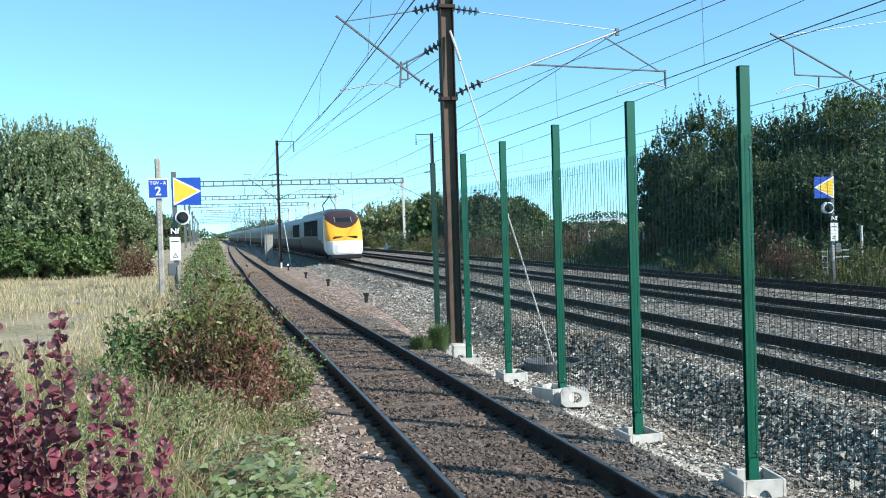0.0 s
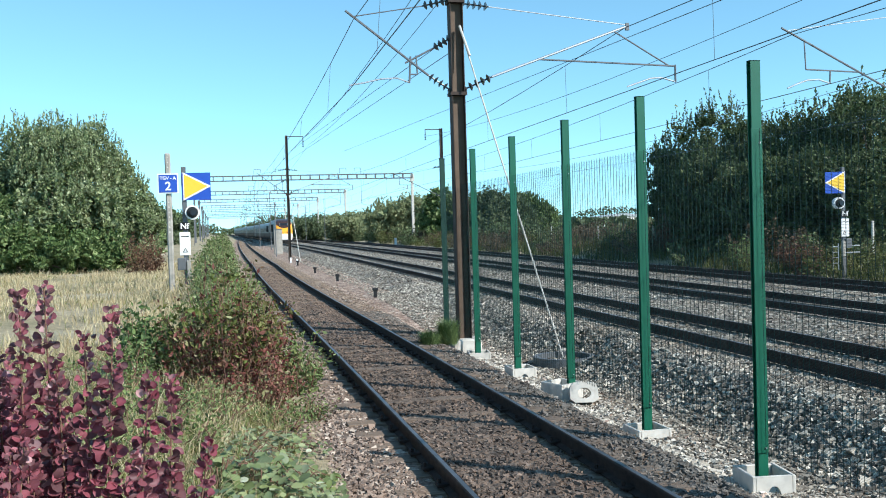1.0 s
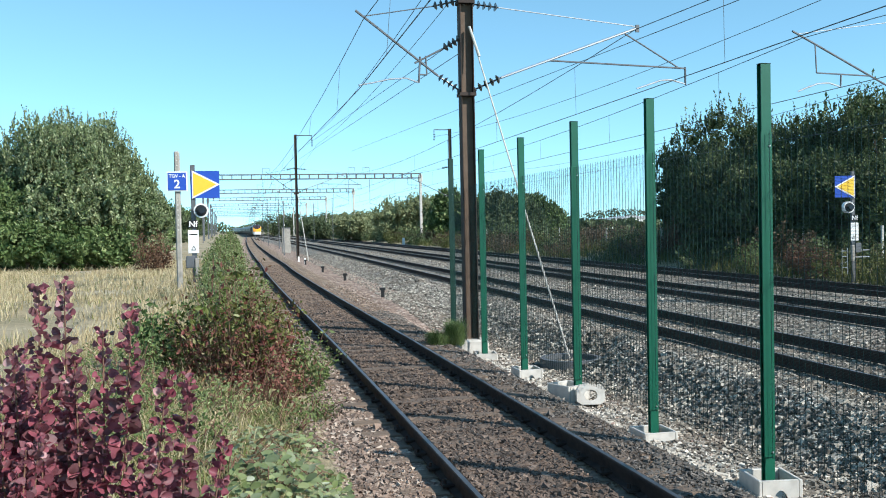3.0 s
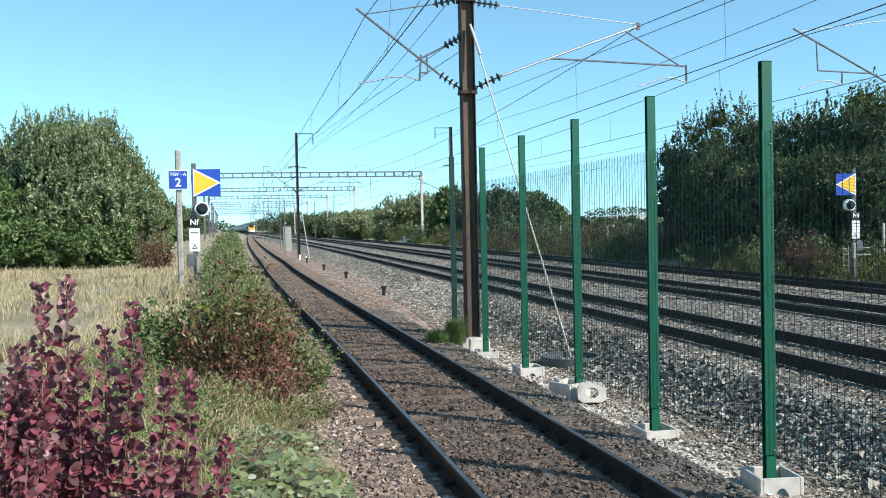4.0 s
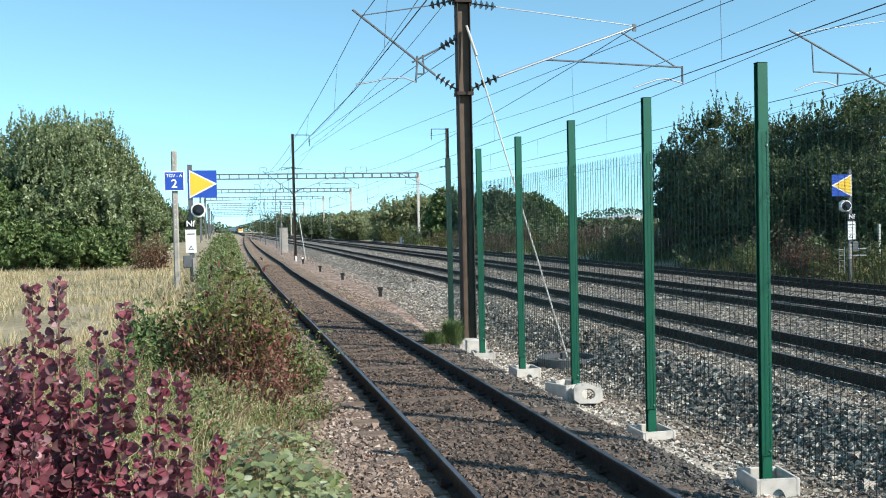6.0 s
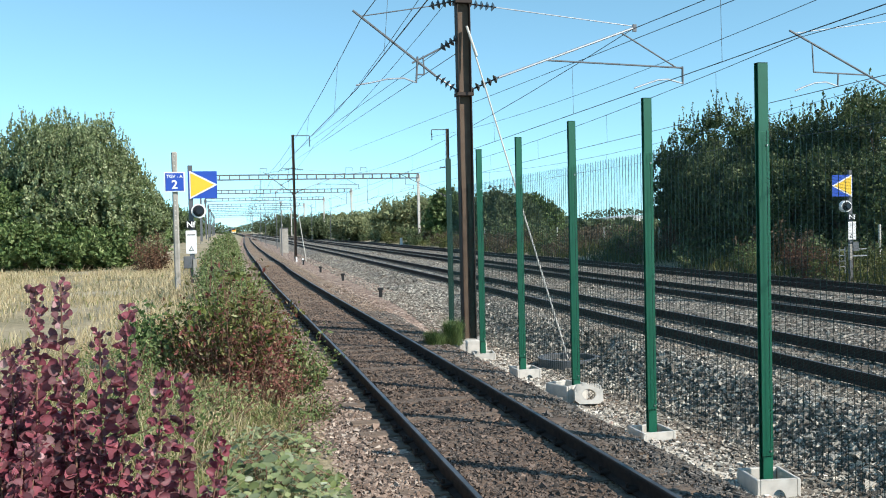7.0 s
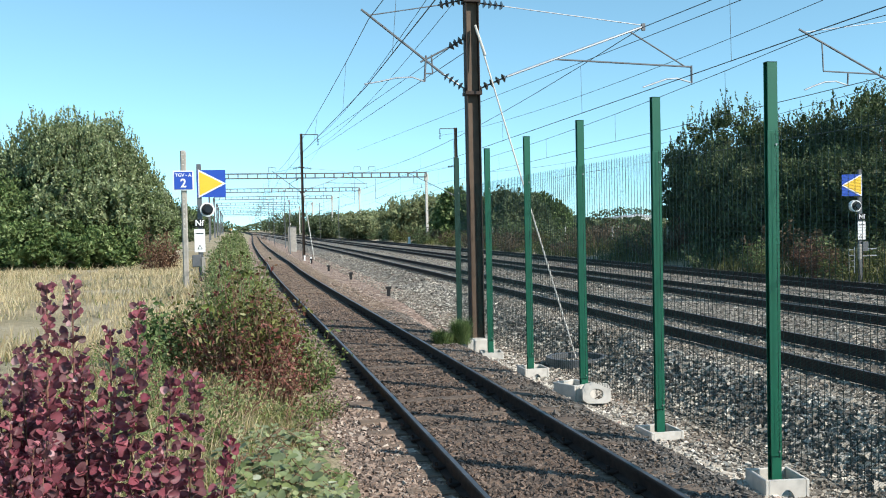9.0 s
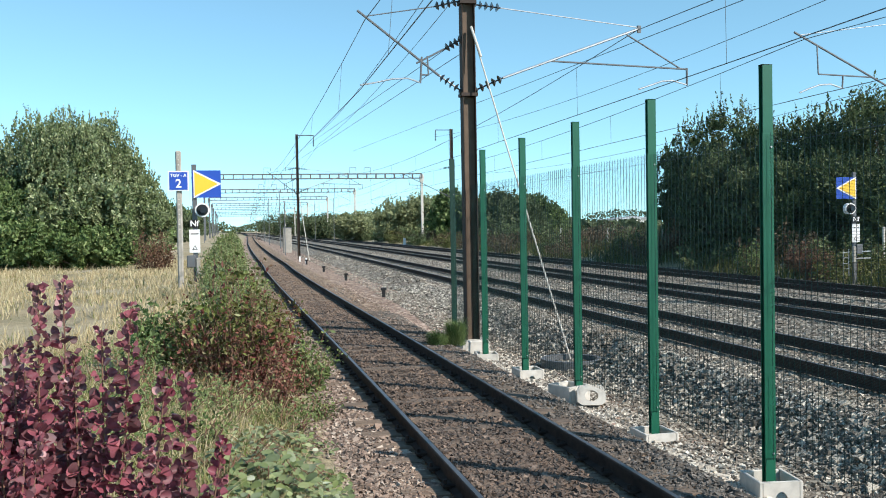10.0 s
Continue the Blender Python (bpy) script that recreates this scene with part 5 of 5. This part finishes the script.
blades("heath", "brown heath and seeding grass beyond the far verge", 42000, (24.5, 62, 48, 150), 0.75, 0.05, L_BROWN, 1.4)
blades("rank_grass", "tall rank green grass along the far verge", 8000, (21.8, 27, 26, 110), 0.5, 0.022, L_YELL, 1.2)


def tuft():
    """The feathery green clump at the foot of the mast."""
    t = thing("grass_clump", "feathery green weed clump at the mast foot", "plant", at=(4.02, 18.2, gz(4.02, 18.2)))
    for name, ox, r, h, n in (("upright_growth", 0.10, 0.26, 0.62, 2600), ("low_growth", -0.28, 0.30, 0.36, 1900)):
        q = r * np.sqrt(rng.uniform(0, 1, n))
        a = rng.uniform(0, 6.283, n)
        b = np.stack([ox + q * np.cos(a) * 0.8, q * np.sin(a), rng.uniform(-0.02, 0.55, n) * h], 1)
        d = np.stack([np.cos(a) * 0.35 + rng.normal(size=n) * 0.3, np.sin(a) * 0.35 + rng.normal(size=n) * 0.3, np.ones(n)], 1)
        ln = (h * rng.uniform(0.18, 0.5, n) * (1.1 - (q / r) ** 2 * 0.5))[:, None]
        s = np.stack([np.sin(a), -np.cos(a), 0 * a], 1) * 0.005
        v = np.stack([b - s, b + s, b + d * ln], 1).reshape(-1, 3)
        f = np.arange(n * 3).reshape(-1, 3)
        soup(name, v, f, L_GREEN, t)


tuft()

# brush on the verge behind the far siding
for i in range(34):
    y = 24 + 3.4 * i + 0.05 * i * i
    x = 24.0 + 1.3 * math.sin(i * 2.3) - bend(y)
    dry = i % 3 == 1 or 12 < i < 17
    shrub("brown dry brush on the far verge" if dry else "rank green brush on the far verge", (x, y, gz(x, y) - 0.05), (1.7, 2.2, 1), 1.35 + 0.55 * math.sin(i * 1.9) ** 2, 0.13 + 0.002 * i, L_BROWN if dry else (L_DARK if i % 2 else L_YELL), 1500, 26, group="verge brush")
for i in range(16):
    y = 60 + 7 * i + 0.2 * i * i
    x = 29 + 3 * math.sin(i * 1.3) - bend(y)
    shrub("thicket of mixed green and brown brush", (x, y, gz(x, y) - 0.05), (3.0, 4.0, 1), 2.2 + 0.5 * math.sin(i * 2.9), 0.24, L_BROWN if i % 4 == 2 else L_DARK, 1500, 30, group="verge brush")


for x, y, h, m, label in ((22.5, 33.0, 1.25, L_RUST, "rust-brown seeding brush beside the far marker"), (22.9, 34.6, 1.45, L_RUST, "rust-brown seeding brush on the far verge"), (22.4, 37.6, 1.6, L_GREEN, "upright green bush on the far verge"), (24.6, 50.0, 2.3, L_RUST, "tall rust-brown brush at the foot of the copse")):
    shrub(label, (x, y, gz(x, y) - 0.05), (0.7, 0.9, 1), h, 0.09, m, 1900, 40, group="verge brush")


def small_post(x, y, h, w, mat, label, group):
    t = thing("marker_post", label, "post", group, at=(x, y, gz(x, y) - 0.1))
    bm = box(B(), (0, 0, h / 2), (w, w, h), bevel=0.01)
    part("stem", bm, mat, t)
    bm = box(B(), (0, 0, h + 0.02), (w * 1.1, w * 1.1, 0.05), bevel=0.01)
    part("cap", bm, mat, t)


for y in (33.5, 39, 46, 54, 63, 73, 84, 96):
    small_post(25.9 - bend(y), y, 1.7, 0.09, M_CONCRETE, "thin white concrete boundary post in the brush", "boundary posts")
for x, y in ((21.6, 178), (22.0, 186), (21.8, 124), (4.3, 66), (4.1, 70)):
    small_post(x - bend(y), y, 1.0 if x > 10 else 0.45, 0.3 if x > 10 else 0.12, M_WHITE, "small white trackside marker", "white markers")
for x, y, h in ((3.9, 88, 5.2), (4.6, 80, 5.6), (4.9, 120, 7.5), (4.6, 150, 7.5), (5.2, 190, 8.0), (16.6, 165, 8), (16.4, 200, 8), (4.8, 230, 8), (-4.6, 96, 5.0), (-5.2, 140, 6.0), (-5.0, 185, 7)):
    t = thing("thin_pole", "thin grey steel lamp pole beside the tracks", "pole", "trackside poles", at=(x - bend(y), y, -0.2))
    bm = rod(B(), (0, 0, 0), (0, 0, h), 0.055, 0.04)
    part("shaft", bm, M_DGALV, t)
    bm = box(B(), (0, 0, h), (0.28, 0.2, 0.16), bevel=0.04)
    part("head", bm, M_GALV, t)


def warehouse(at):
    t = thing("warehouse", "low white warehouse with a shallow roof behind the heath", "building", at=at)
    part("wall", box(B(), (0, 0, 1.8), (17, 12, 3.6), bevel=0.05), M_WHITE, t)
    bm = prism([(-8.8, 3.6), (8.8, 3.6), (8.8, 3.75), (0, 4.6), (-8.8, 3.75)], -6.3, 6.3)
    part("roof", bm, M_GALV, t, "pale metal roof")
    for x in (-5.5, 0, 5.5):
        part("roller_door", box(B(), (x, -6.03, 1.5), (3.2, 0.08, 3.0), bevel=0.02), M_DGALV, t)


warehouse((128.5, 296, 0.2))


def woods(name, label, lines, mat):
    """Far belts of trees, as masses of leaf clumps with an uneven top."""
    pts = []
    for (xa, ya), (xb, yb), h, n in lines:
        s = rng.uniform(0, 1, n)
        x, y = xa + (xb - xa) * s, ya + (yb - ya) * s
        top = np.array([h * (0.72 + 0.5 * noise.noise((x[i] * 0.045, y[i] * 0.03, 1.0)) + 0.22 * noise.noise((x[i] * 0.16, y[i] * 0.12, 4.0))) for i in range(n)])
        pts.append(np.stack([x + rng.normal(size=n) * 2, y + rng.normal(size=n) * 5, np.maximum(0.2, top) * rng.uniform(0, 1, n) ** 0.6], 1))
    pts = np.concatenate(pts)
    v, f = leaves(pts, 1.5, 0.1, 0.8)
    return tagged(soup(name, v, f, mat), label, "woodland", kind="stuff")


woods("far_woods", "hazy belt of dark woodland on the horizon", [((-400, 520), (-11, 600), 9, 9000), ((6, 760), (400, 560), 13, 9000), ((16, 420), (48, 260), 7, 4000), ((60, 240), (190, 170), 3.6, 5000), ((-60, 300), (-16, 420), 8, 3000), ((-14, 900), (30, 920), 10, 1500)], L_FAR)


# ---------------------------------------------------------------- sleepers of the siding
def sleepers():
    bm = box(B(), (0, 0, -0.10), (2.55, 0.25, 0.22), bevel=0.012)
    me = bpy.data.meshes.new("sleeper")
    bm.to_mesh(me)
    bm.free()
    me.materials.append(M_SLEEPER)
    for k in range(110):
        y = 3.86 + 0.6 * k
        ob = new("sleeper", me)
        ob.parent = siding
        slope = (siding_x(y + 1) - siding_x(y - 1)) / 2
        ob.matrix_basis = pose(siding_x(y) + rng.normal() * 0.02, y + rng.normal() * 0.01, -0.013 + rng.normal() * 0.004, 0, 0, -math.degrees(slope) + rng.normal() * 0.4)
    bm = box(B(), (0, 0, 0.03), (0.24, 0.13, 0.03), bevel=0.006)
    for dx in (-0.09, 0.09):
        rod(bm, (dx, 0.0, 0.03), (dx, 0.0, 0.085), 0.017, seg=6)
    mf = bpy.data.meshes.new("rail_fastening")
    bm.to_mesh(mf)
    bm.free()
    mf.materials.append(M_RAIL)
    for k in range(40):
        y = 3.86 + 0.6 * k
        for side in (-0.7535, 0.7535):
            ob = new("rail_fastening", mf)
            ob.parent = siding
            ob.matrix_basis = pose(siding_x(y) + side, y, 0.0)


sleepers()


# ---------------------------------------------------------------- what moves
def motions():
    for car, back in TRAIN:
        rows = []
        for i in range(26):
            t = i * 0.4
            y = tail_at(t) + back
            x, x2 = main_x(TRACK_1, y), main_x(TRACK_1, y + 10)
            rows.append((t, pose(x, y, 0.33, 0, 0, math.degrees(math.atan2(-(x2 - x), 10)))))
        walk(car, rows)
    # the gust behind the train bends the plants and dies away
    gust = [(0.0, -4.6), (0.2, -4.3), (0.4, -4.0), (0.6, -1.3), (0.8, -4.2), (1.0, -0.8), (1.3, -3.0), (1.6, 0.5), (2.0, -1.2), (2.5, 0.0), (4.0, 0.25), (5.0, 0.0), (5.7, -0.2), (7.0, 0.1), (8.0, 0.0), (9.0, 0.25), (10.0, 0.0)]
    for i, plant in enumerate(RED_PLANTS + BRAMBLES):
        p = plant.location.copy()
        k = (1.0, 0.9, 0.8)[i] if i < 3 else 1.6
        walk(plant, [(t, pose(p.x, p.y, p.z, a * k * 0.3, a * k, 0)) for t, a in gust])


motions()
